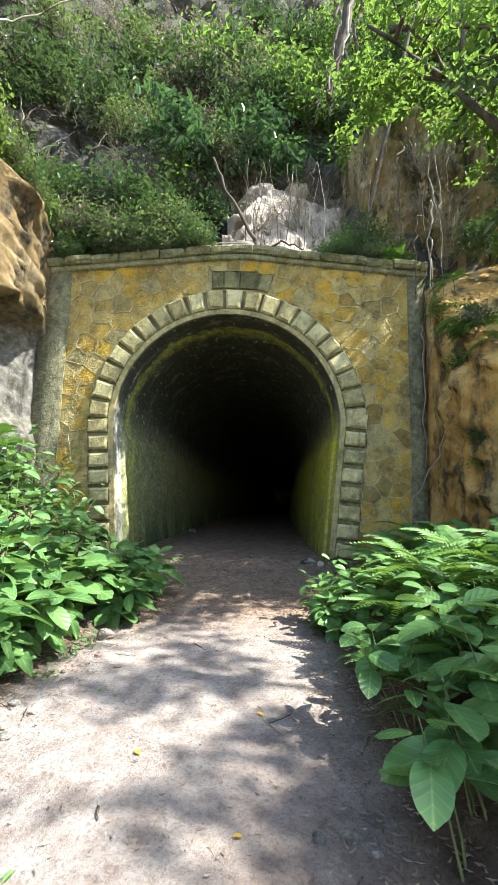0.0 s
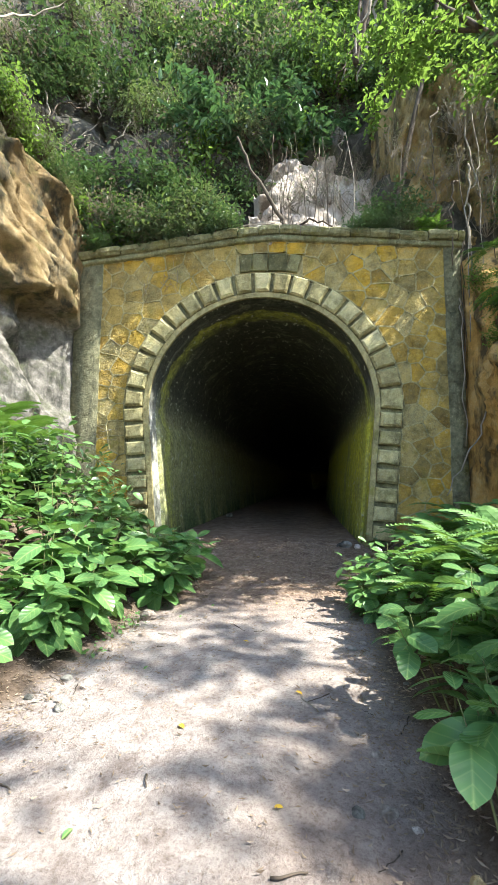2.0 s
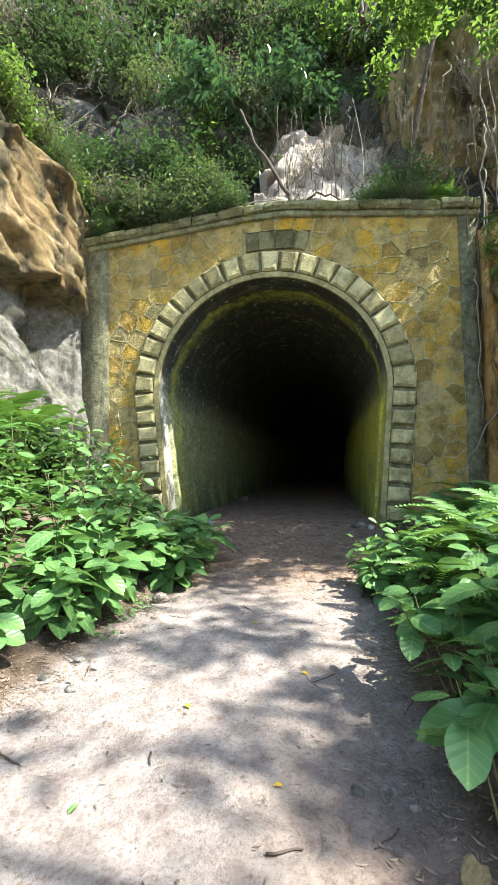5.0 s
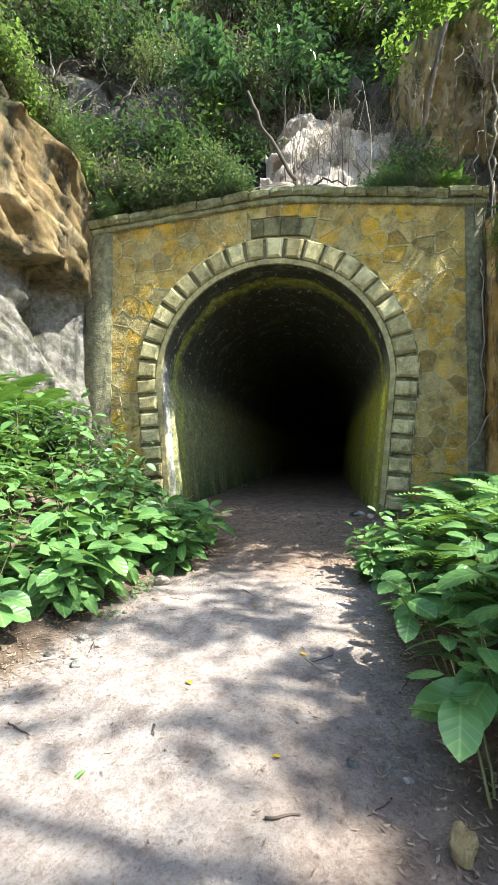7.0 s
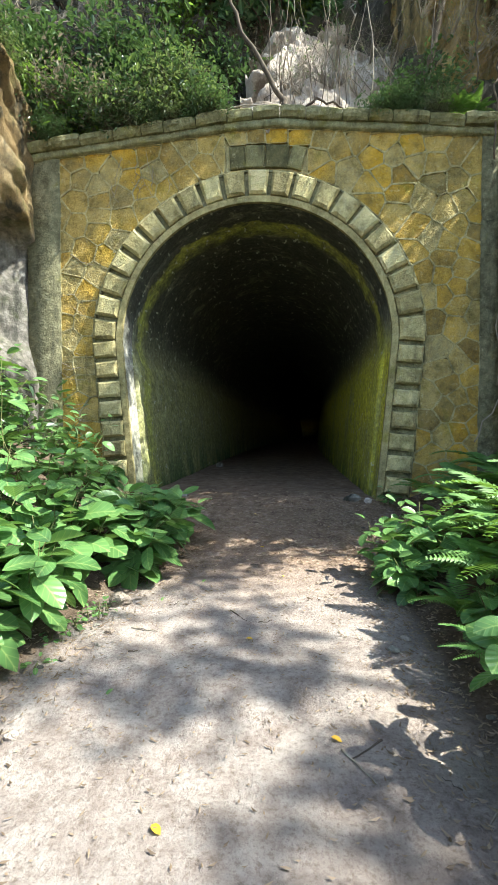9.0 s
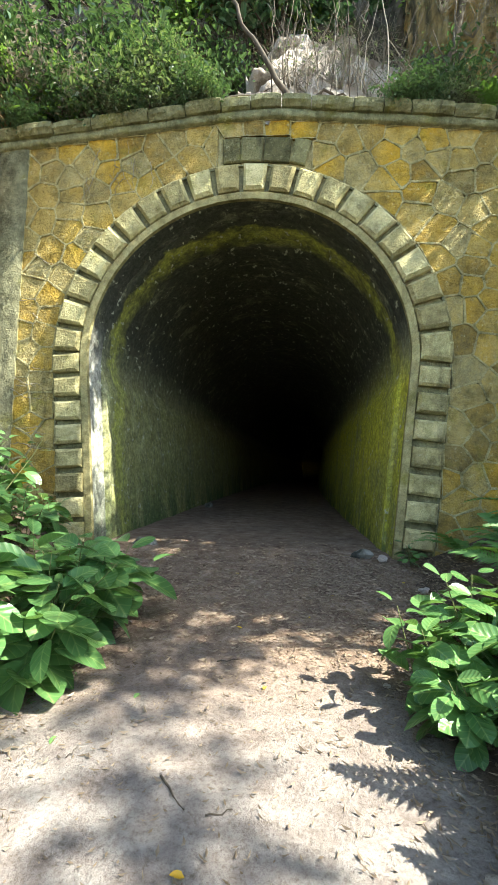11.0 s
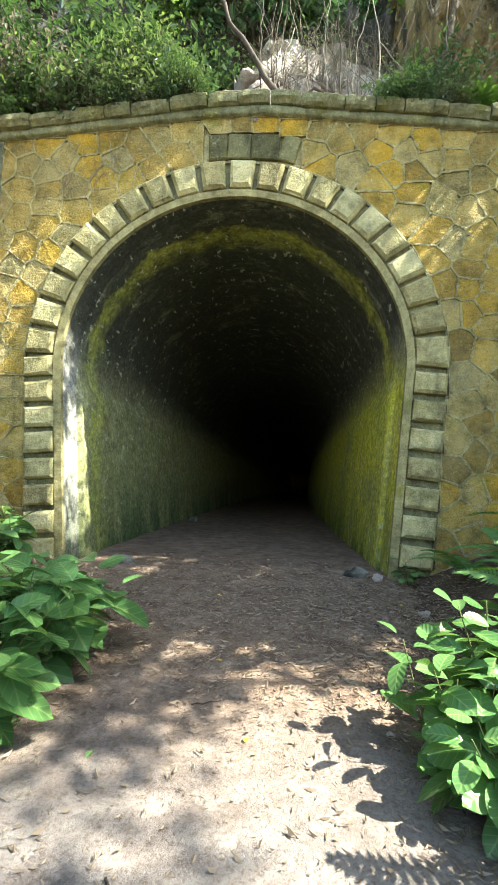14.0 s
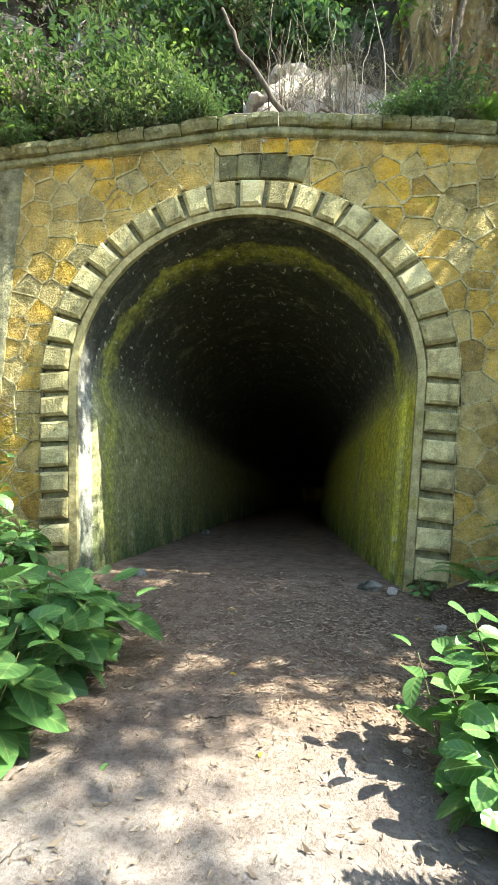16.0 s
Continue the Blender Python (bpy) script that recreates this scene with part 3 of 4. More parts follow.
# coping along the top of the wall: moulded stones laid end to end on a plain course
def build_coping():
    rg = random.Random(5)
    x = WALL_L - 0.05
    section = [(0.40, 0.10), (-0.09, 0.10), (-0.13, 0.135), (-0.155, 0.17), (-0.16, 0.25), (-0.13, 0.285), (-0.02, 0.30), (0.40, 0.30)]
    while x < WALL_R + 0.02:
        w = min(rg.uniform(0.42, 0.68), WALL_R + 0.07 - x)
        dz, dy, tilt = rg.uniform(-0.012, 0.012), rg.uniform(-0.018, 0.018), rg.uniform(-0.012, 0.012)
        v, f, m, n = [], [], len(section), 7
        for i in range(n):
            t = i / (n - 1)
            px = x + 0.008 + (w - 0.016) * t
            worn = 0.012 if i in (0, n - 1) else 0.0
            for y, z in section:
                k = 0.020 * fbm((px, y * 2, z * 3), 4.0, 3)
                v.append((px - x, y + dy + k + (worn if y < 0 else 0), coping_z(px) + z + dz + tilt * t + k - (worn if z > 0.2 else 0)))
        for i in range(n - 1):
            for k in range(m - 1):
                f.append((i * m + k, i * m + k + 1, (i + 1) * m + k + 1, (i + 1) * m + k))
        f += [tuple(range(m)), tuple(range((n - 1) * m, n * m))[::-1]]
        child("coping_stone", mesh_of("coping_stone", v, f, CORNICE), portal, m=pose(x, 0, 0))
        x += w
    v, f, n = [], [], 60
    for i in range(n + 1):
        px = WALL_L - 0.03 + (WALL_R - WALL_L + 0.06) * i / n
        for y, z in ((0.35, -0.02), (-0.035, -0.02), (-0.05, 0.02), (-0.05, 0.10), (0.35, 0.11)):
            k = 0.016 * fbm((px, y, z), 3.0, 3)
            v.append((px, y + k, coping_z(px) + z + k))
    for i in range(n):
        for k in range(4):
            f.append((i * 5 + k, i * 5 + k + 1, i * 5 + k + 6, i * 5 + k + 5))
    child("coping_bed", mesh_of("coping_bed", v, f, CORNICE, True), portal, "mossy plain course under the coping stones")


build_coping()


# tunnel
def build_tunnel():
    prof = arch_outline(-0.02, base=-0.4, arc=40)
    ys = [FACE + 0.5, FACE + 0.501, FACE + 0.8] + [FACE + 1.2 + 0.6 * k for k in range(30)] + [FACE + 20 + 3 * k for k in range(18)]
    v, f, n = [], [], len(prof)
    for y in ys:
        bend = 0.0011 * max(0.0, y - 9.5) ** 2
        for x, z in prof:
            w = 0.035 * fbm((x, y, z), 0.9) + 0.02 * fbm((x, y, z), 4.0, 3)
            w *= smooth(FACE + 0.5, FACE + 1.6, y)
            side = (-0.05 if x < 0 else -0.02) if z < SPRING - 0.1 else 0.035
            k = 1.12 if y < FACE + 0.5005 else 1 + (w + side) / 2.5
            v.append((x * k + bend, y, z if z < SPRING else SPRING + (z - SPRING) * k))
    for j in range(len(ys) - 1):
        for i in range(n - 1):
            f.append((j * n + i, (j + 1) * n + i, (j + 1) * n + i + 1, j * n + i + 1))
    f.append(tuple(range((len(ys) - 1) * n, len(ys) * n)))
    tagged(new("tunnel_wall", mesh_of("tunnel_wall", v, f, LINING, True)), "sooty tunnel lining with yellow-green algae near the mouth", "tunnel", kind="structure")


build_tunnel()


# ---- cutting sides and hillside ----
def sheet(name, fn, nu, nv, mat, label, category):
    v, f = [], []
    for j in range(nv + 1):
        for i in range(nu + 1):
            v.append(fn(i / nu, j / nv))
    for j in range(nv):
        for i in range(nu):
            a = j * (nu + 1) + i
            f.append((a, a + 1, a + nu + 2, a + nu + 1))
    return tagged(new(name, mesh_of(name, v, f, mat, True)), label, category, kind="structure")


def rough(p, big, small):
    r = abs(noise.noise(Vector(p) * 0.9)) + 0.5 * abs(noise.noise(Vector(p) * 2.3))
    return big * (fbm(p, 0.45) - 0.9 * (r - 0.35)) + small * fbm(p, 2.6, 5)


def bedded(p, amount):
    """Ledges of tilted rock beds."""
    h = p[2] * 1.0 + p[1] * 0.7 + 0.6 * fbm(p, 0.6)
    t = (h * 1.5) % 1.0
    return amount * (t ** 3 - 0.25) * (0.5 + fbm(p, 0.9))


def crags(p, amount):
    v = Vector(p)
    a = 1 - abs(noise.noise(v * 1.3))
    b = 1 - abs(noise.noise(v * 3.1))
    c = 1 - abs(noise.noise(v * 7.0))
    return amount * (a * a + 0.5 * b * b + 0.25 * c * c - 1.1)


LEFT_TOP = [(-12, 6.0), (2, 8.6), (5.6, 9.3), (7, 9.1), (8.8, 8.35), (10, 8.3)]


def left_cliff(u, v):
    """Gently dipping beds: ochre ledges over a hollowed grey bed."""
    y = 9.6 - 18 * u ** 1.4
    top = lerp_at(y, LEFT_TOP)
    z = -0.2 + (top + 0.2) * v
    x = -4.34 - 0.22 * max(0.0, 8.9 - y) - 2.2 * smooth(0.93, 1.0, v)
    hold = 0.10 + 0.90 * smooth(8.95, 7.6, y)
    p = (x, y, z)
    bed = z + 0.16 * (y - 7.0) * smooth(6.0, 8.5, y) + 0.30 * fbm(p, 0.55)
    # ledges above the lip, each set back a little and undercut
    step = (bed - 5.5) * 1.15
    ledge = 0.34 - 0.13 * (bed - 5.5) + 0.20 * ((step % 1.0) ** 2.5 - 0.3) * (0.6 + fbm(p, 0.8))
    # concave grey bed below, hollow near the portal
    t = min(1.0, max(0.0, (5.5 - bed) / 2.4))
    hollow = -0.34 + 0.75 * t * t - 0.75 * smooth(7.0, 8.1, y) * smooth(2.4, 3.4, z)
    k = smooth(5.42, 5.60, bed)
    along, across = 0.80 * y - 0.60 * z, 0.60 * y + 0.80 * z
    q = Vector((x * 0.5, along * 0.55, across * 2.6))
    streaks = 0.10 * fbm(q, 0.9, 5) + 0.13 * (0.5 - abs(noise.noise(q * 0.8))) + 0.07 * (0.5 - abs(noise.noise(q * 2.2))) + 0.035 * (0.5 - abs(noise.noise(q * 5.0)))
    rugged = streaks * (1.6 + 0.8 * k) + 0.05 * (0.4 - abs(noise.noise(Vector(p) * 5.0))) + 0.03 * fbm(p, 8.0)
    return (x + hold * (0.30 * fbm(p, 0.5) + ledge * k + hollow * (1 - k) + rugged), y, z)


def right_cliff(u, v):
    y = 9.7 - 18 * u
    top = lerp_at(y, [(-12, 2.2), (2, 2.8), (5, 3.6), (7.0, 5.2), (8.3, 7.0), (9.0, 7.8), (10, 8.5)])
    z = -0.2 + (top + 0.2) * v
    x = 4.36 + 0.12 * max(0.0, 8.9 - y) + 0.03 * z + 3.0 * smooth(0.84, 1.0, v)
    p = (x, y, z)
    hold = 0.15 + 0.85 * smooth(9.0, 7.8, y)
    return (x - hold * (0.3 * fbm(p, 0.5) + crags((x, y * 1.5, z * 0.8), 0.26) + 0.5 * crags((x * 3, y * 3.4, z * 2.2), 0.12) + 0.10 * fbm(p, 4.0)), y, z)


def hillside(u, v):
    x = -30 + 60 * u
    z = 6.6 + 34 * v
    y = 9.0 + 0.42 * (z - 6.6)
    side = max(0.0, -x - 4.4)
    y -= 0.55 * min(side, 16.0) * smooth(0.0, 4.0, side)
    side = max(0.0, x - 5.0)
    y -= 0.35 * min(side, 16.0) * smooth(0.0, 5.0, side)
    p = (x, y, z)
    k = smooth(7.0, 8.4, z)
    hollow = 1.3 * smooth(-1.2, 0.0, x) * smooth(3.4, 2.4, x) * smooth(11.4, 9.8, z)
    return (x, y + hollow + k * (0.5 * fbm(p, 0.4) - crags((x * 0.8, y, z * 0.6), 0.95)), z + 0.2 * k * fbm(p, 1.1))


def earth_wall(u, v):
    x = 2.95 + 5.8 * u
    z = 6.6 + 5.6 * v + 0.5 * fbm((x, 0.0, 0.0), 0.7) * v
    y = 9.55 + 1.2 * smooth(0.12, 0.0, u) - 0.10 * max(0.0, x - 4.0) + 0.9 * smooth(0.9, 1.0, v)
    p = (x, y, z)
    return (x, y - crags((x * 1.5, y, z * 0.45), 0.50) - crags((x * 3.2, y, z * 1.3), 0.17) + 0.08 * fbm(p, 4.0) + 0.25 * fbm(p, 1.0), z)


def soil_scar(u, v):
    x = -0.3 + 3.8 * u
    z = 7.1 + 4.6 * v
    p = (x, 9.0, z)
    edge = math.hypot((u - 0.5) * 2, (v - 0.3) * 1.6) + 0.45 * fbm(p, 1.3)
    return (x, 8.95 + 0.50 * (z - 7.1) + 0.22 * (x - 1.2) - crags((x * 1.5, 9.0, z * 1.1), 0.11) + 0.06 * fbm(p, 5.0) + 1.0 * smooth(0.75, 1.25, edge), z)


sheet("cliff_left", left_cliff, 210, 150, OCHRE_ROCK, "ochre and grey layered rock face of the cutting", "cliff")
sheet("cliff_right", right_cliff, 130, 80, ORANGE_EARTH, "orange earth and rock face of the cutting", "cliff")
sheet("hillside", hillside, 150, 110, HILL_EARTH, "steep rooty earth and rock hillside over the portal", "hillside")
sheet("earth_wall", earth_wall, 100, 90, TAN_EARTH, "bare tan earth wall above the portal", "cliff")
sheet("soil_scar", soil_scar, 70, 70, PALE_EARTH, "pale sunlit dry earth behind the coping", "hillside")


# ---- plants ----
def leaf_outline(length, width, droop, cup, n=8, tip=1.0):
    """A pointed oval leaf along +x, folded on its midrib, drooping to the tip."""
    v, f = [], []
    for i in range(n + 1):
        t = i / n
        w = width * (0.03 + 1.93 * t ** 0.72 * (1 - t) ** 0.58) * tip
        x = length * t
        z = -droop * t * t * length
        v += [(x, -w, z + cup * w), (x, -w * 0.5, z + cup * w * 0.35), (x, 0, z), (x, w * 0.5, z + cup * w * 0.35), (x, w, z + cup * w)]
    for i in range(n):
        for k in range(4):
            a = i * 5 + k
            f.append((a, a + 1, a + 6, a + 5))
    return v, f


BIG_LEAVES = [mesh_of("leaf", *leaf_outline(0.24, 0.092, d, c), BROAD_LEAF, True) for d, c in ((0.2, 0.25), (0.4, 0.2), (0.05, 0.35), (0.6, 0.12), (0.25, -0.08))]


def aim(p, d, up_roll=0.0, scale=1.0):
    """A pose at p with +x along d and +z as far up as can be."""
    d = Vector(d).normalized()
    side = Vector((0, 0, 1)).cross(d)
    side = side.normalized() if side.length > 1e-3 else Vector((0, 1, 0))
    up = d.cross(side)
    m = Matrix((d, side, up)).transposed().to_4x4()
    return Matrix.Translation(p) @ m @ pose(0, 0, 0, up_roll) @ Matrix.Scale(scale, 4)


def broadleaf_plant(loc, height, stems, leaves, seed, size=1.0, lean=(0, 0), low=0.25):
    rng = random.Random(seed)
    ob = empty("broadleaf_plant", loc, "broad-leaved green plant on the trail verge", "plant", "verge plants")
    for _ in range(stems):
        a = rng.uniform(0, 6.28)
        line = wander(rng, (rng.uniform(-.05, .05), rng.uniform(-.05, .05), -0.05), (0.35 * math.cos(a) + lean[0], 0.35 * math.sin(a) + lean[1], 1), height * rng.uniform(0.7, 1.05), 7, 0.12)
        v, f = tube(line, [0.009 - 0.0009 * i for i in range(8)], 5)
        child("stem", mesh_of("stem", v, f, STEM, True), ob)
        turn = rng.uniform(0, 6.28)
        for k in range(leaves):
            t = low + (1 - low) * k / max(1, leaves - 1)
            i = min(6, int(t * 7))
            p = line[i].lerp(line[i + 1], t * 7 - i)
            turn += 2.4 + rng.uniform(-.4, .4)
            up = rng.uniform(-0.4 if low < 0.5 else -0.15, 0.35) + (0.45 if k >= leaves - 2 else 0)
            d = Vector((math.cos(turn), math.sin(turn), up))
            s = size * rng.uniform(0.7, 1.25) * (0.75 if k >= leaves - 2 else 1)
            q = p + d.normalized() * 0.05
            child("leaf", rng.choice(BIG_LEAVES), ob, m=aim(q, d, rng.uniform(-35, 35), s))
    return ob


def frond_mesh(length, seed, width=0.14):
    rng = random.Random(seed)
    pieces = []
    n = 26
    line = []
    for i in range(n + 1):
        t = i / n
        line.append(Vector((length * (t - 0.12 * t * t), 0.03 * math.sin(t * 3), length * (0.42 * t - 0.62 * t * t))))
    pieces.append(tube(line, [0.004 * (1 - 0.8 * i / n) for i in range(n + 1)], 4))
    for i in range(3, n):
        t = i / n
        w = width * math.sin(math.pi * (0.12 + 0.86 * t)) ** 0.8 * (1.15 - 0.4 * t) * length / 0.8
        for s in (-1, 1):
            d = Vector((0.45, s, -0.25 + rng.uniform(-.12, .12))).normalized()
            a, b = line[i], line[i] + d * w
            g = Vector((0.014 * length / 0.8, 0, 0))
            m = a.lerp(b, 0.5) + Vector((0, 0, 0.006))
            pieces.append(([a - g * 0.6, a + g * 0.8, m + g, b, m - g * 0.9], [(0, 1, 2, 4), (4, 2, 3)]))
    return mesh_of("frond", *join(pieces), FERN_LEAF)


FRONDS = [frond_mesh(0.8, s) for s in range(4)]


def fern(loc, n, seed, size=1.0, label="arching green fern with feathery fronds", spread=(0, 6.28), up=0.5):
    rng = random.Random(seed)
    ob = empty("fern", loc, label, "fern", "ferns")
    for k in range(n):
        a = spread[0] + (spread[1] - spread[0]) * (k + rng.uniform(0, 0.8)) / n
        d = (math.cos(a), math.sin(a), rng.uniform(up - 0.3, up + 0.3))
        child("frond", rng.choice(FRONDS), ob, m=aim((0, 0, 0), d, rng.uniform(-20, 20), size * rng.uniform(0.7, 1.2)))
    return ob


def leaf_cloud(rng, centres, count, leaf, spread):
    """Many small folded leaves round given centres."""
    v, f = [], []
    for _ in range(count):
        c = rng.choice(centres)
        p = Vector(c) + Vector((rng.gauss(0, spread), rng.gauss(0, spread), rng.gauss(0, spread * 0.8)))
        d = Vector((rng.uniform(-1, 1), rng.uniform(-1, 1), rng.uniform(-0.7, 0.4))).normalized()
        s = d.cross(Vector((rng.uniform(-.5, .5), rng.uniform(-.5, .5), 1))).normalized()
        l = leaf * rng.uniform(0.5, 1.4)
        w = l * rng.uniform(0.2, 0.3)
        up = s.cross(d) * w * 0.4
        o = len(v)
        sag = Vector((0, 0, -0.12 * l))
        v += [p, p + d * l * 0.3 + s * w * 0.9 + up, p + d * l * 0.7 + s * w * 0.7 + up + sag * 0.4, p + d * l + sag, p + d * l * 0.7 - s * w * 0.7 + up + sag * 0.4, p + d * l * 0.3 - s * w * 0.9 + up]
        f += [(o, o + 1, o + 2, o + 3), (o, o + 3, o + 4, o + 5)]
    return v, f


def shrub(loc, size, leaves, leaf, mat, seed, label, branches=9, heading=(0, -0.3, 1), bark=BARK, thick=0.018, spread=0.17):
    """A woody shrub: crooked branches and a loose crown of small leaves."""
    rng = random.Random(seed)
    ob = empty("shrub", loc, label, "shrub", "hillside shrubs")
    pieces, tips = [], []
    for _ in range(branches):
        h = Vector(heading) + Vector((rng.uniform(-.9, .9), rng.uniform(-.7, .5), rng.uniform(-.3, .3)))
        line = wander(rng, (0, 0, 0), h, size * rng.uniform(0.6, 1.1), 7, 0.28)
        pieces.append(tube(line, [thick * (1 - 0.11 * i) for i in range(8)], 5))
        tips += line[2:]
        for i in (2, 3, 4, 5, 6):
            sub = wander(rng, line[i], Vector((rng.uniform(-1, 1), rng.uniform(-1, 1), rng.uniform(-.3, .8))), size * 0.4, 4, 0.35)
            pieces.append(tube(sub, [thick * 0.4 * (1 - 0.2 * k) for k in range(5)], 4))
            tips += sub[1:]
    child("branch", mesh_of("branch", *join(pieces), bark, True), ob, "crooked twiggy branches")
    if leaves:
        v, f = leaf_cloud(rng, tips, leaves, leaf, size * spread)
        child("foliage", mesh_of("foliage", v, f, mat), ob, "loose small leaves", "stuff")
    return ob


def tree(loc, height, lean, crown_r, leaves, leaf, mat, seed, label, trunk_r=0.12, bark=BARK, limbs=8, first=0.5, spread=0.12):
    rng = random.Random(seed)
    ob = empty("tree", loc, label, "tree", "trees over the cutting")
    line = wander(rng, (0, 0, -0.3), (lean[0], lean[1], 1), height, 10, 0.10)
    child("trunk", mesh_of("trunk", *tube(line, [trunk_r * (1 - 0.075 * i) for i in range(11)], 9), bark, True), ob)
    pieces, tips = [], []
    for k in range(limbs):
        i = int(10 * (first + (0.97 - first) * k / limbs))
        a = rng.uniform(0, 6.28)
        limb = wander(rng, line[i], (math.cos(a), math.sin(a), 0.55), crown_r * rng.uniform(0.7, 1.15), 6, 0.25)
        pieces.append(tube(limb, [trunk_r * 0.4 * (1 - 0.14 * j) for j in range(7)], 6))
        for j in (2, 3, 4, 5, 6):
            sub = wander(rng, limb[j], (rng.uniform(-1, 1), rng.uniform(-1, 1), rng.uniform(-.3, .6)), crown_r * 0.45, 4, 0.3)
            pieces.append(tube(sub, [trunk_r * 0.14 * (1 - 0.2 * q) for q in range(5)], 4))
            tips += sub[1:]
    child("limb", mesh_of("limb", *join(pieces), bark, True), ob, "spreading crooked limbs")
    v, f = leaf_cloud(rng, tips, leaves, leaf, crown_r * spread)
    child("crown", mesh_of("crown", v, f, mat), ob, "open leafy crown with gaps", "stuff")
    return ob


def hill_point(x, z):
    return hillside((x + 30) / 60, (z - 6.6) / 34)


# verge plants on the trail's sides
rng = random.Random(11)
PLANTS_LEFT = [(-1.12, 5.5, 0.85), (-1.06, 5.95, 1.0), (-1.1, 6.3, 0.9), (-1.35, 3.7, 0.6), (-1.5, 3.1, 0.6), (-1.5, 4.4, 0.7), (-1.65, 2.5, 0.6), (-1.05, 5.0, 0.6), (-1.9, 2.9, 0.75), (-2.9, 2.6, 0.9), (-3.4, 3.0, 1.1), (-2.6, 7.0, 1.2), (-1.08, 5.3, 0.85), (-1.45, 4.75, 0.9), (-1.2, 5.8, 0.85), (-1.55, 4.2, 0.8), (-1.75, 3.7, 0.75), (-1.7, 5.4, 1.0), (-1.95, 4.8, 0.95), (-2.0, 4.2, 1.0), (-2.25, 3.6, 0.95), (-2.2, 5.9, 1.3), (-2.5, 5.2, 1.3), (-2.6, 4.5, 1.2), (-2.7, 3.9, 1.1), (-1.5, 6.5, 0.9), (-2.1, 6.7, 1.15), (-2.8, 6.4, 1.3), (-3.2, 5.6, 1.3), (-3.3, 4.7, 1.2), (-3.2, 3.6, 1.0), (-3.7, 6.6, 1.4), (-3.9, 5.4, 1.3), (-2.3, 7.4, 0.9), (-3.3, 7.5, 1.1), (-1.55, 7.1, 0.55), (-1.5, 3.2, 0.5), (-2.4, 2.9, 0.8)]
for i, (x, y, h) in enumerate(PLANTS_LEFT):
    front = x > -1.6 and y > 4.3
    h *= 0.62 if y > 6.4 else (1.0 if y > 5.7 else 1.25)
    broadleaf_plant((x, y, ground_z(x, y)), h, 4, 10 if front else 14, 100 + i, rng.uniform(1.25, 1.55) if front else (rng.uniform(0.9, 1.2) if x > -1.8 else rng.uniform(0.6, 0.95)), (0.14, -0.06))
PLANTS_RIGHT = [(1.75, 5.3, 0.7), (1.8, 5.0, 0.5), (2.35, 2.2, 0.85), (2.2, 2.9, 0.8), (2.5, 2.5, 0.75), (2.1, 3.7, 0.5), (1.95, 5.2, 0.75), (2.15, 5.5, 0.85), (2.4, 5.0, 0.7), (2.55, 1.5, 0.8), (2.35, 5.9, 0.6), (1.9, 4.85, 0.5), (2.7, 3.1, 0.8)]
for i, (x, y, h) in enumerate(PLANTS_RIGHT):
    broadleaf_plant((x, y, ground_z(x, y)), h, 3 if i == 0 else 4, 10, 200 + i, 1.12 if y < 3.3 else 0.9, (-0.16, -0.06))
for i, (x, y, h, n, size) in enumerate([(1.80, 1.52, 0.72, 2, 1.05), (2.0, 1.75, 0.75, 3, 1.15), (1.95, 2.55, 0.85, 3, 1.0), (2.3, 1.35, 0.5, 2, 1.0)]):
    broadleaf_plant((x, y, ground_z(x, y)), h, n, 8, 260 + i, size, (-0.12, -0.03), 0.6)
# small weeds by the pale stone
for i, (x, y) in enumerate([(-0.98, 4.15), (-1.05, 3.95), (-0.95, 4.3), (-1.1, 3.7), (-1.02, 3.4), (-0.85, 5.0), (-0.8, 5.3)]):
    broadleaf_plant((x, y, ground_z(x, y)), rng.uniform(0.10, 0.2), 3, 6, 280 + i, 0.26)
for i, (x, y, s) in enumerate([(2.3, 4.3, 1.0), (2.7, 4.7, 1.2), (3.1, 5.4, 1.3), (2.9, 3.7, 1.2), (3.6, 6.4, 1.3), (3.5, 4.8, 1.3), (2.6, 5.6, 0.9), (3.3, 7.1, 1.1), (3.9, 7.6, 1.2), (3.0, 6.3, 1.0), (3.4, 3.6, 1.3), (1.95, 3.25, 0.55), (2.0, 4.0, 0.6), (3.0, 7.9, 0.8), (2.4, 3.9, 1.1), (2.75, 2.7, 1.1), (3.2, 2.6, 1.3), (2.9, 4.2, 1.4), (3.9, 5.6, 1.4), (4.0, 4.4, 1.4)]):
    fern((x, y, ground_z(x, y) + (0.14 if y < 4.5 else 0.06)), 12, 300 + i, s)
for i, (x, y, s) in enumerate([(-2.6, 3.0, 0.9), (-3.0, 3.5, 1.1), (-3.7, 5.0, 1.2), (-3.4, 6.0, 1.2), (-4.1, 6.2, 1.3), (-3.0, 4.9, 1.0), (-3.6, 5.6, 1.3), (-3.9, 4.6, 1.3), (-3.3, 5.3, 1.3), (-3.6, 4.9, 1.4), (-3.2, 4.4, 1.2), (-2.9, 3.9, 1.1), (-4.0, 5.9, 1.2)]):
    fern((x, y, ground_z(x, y) + (0.55 if i < 6 else 0.95)), 10, 330 + i, s, "sunlit pale green fern on the bank")
for i in range(16):
    x, y = rng.uniform(-4.1, -2.1), rng.uniform(3.0, 6.2)
    fern((x, y, ground_z(x, y) + 0.35), 9, 370 + i, rng.uniform(0.7, 1.1), "sunlit pale green fern on the bank")
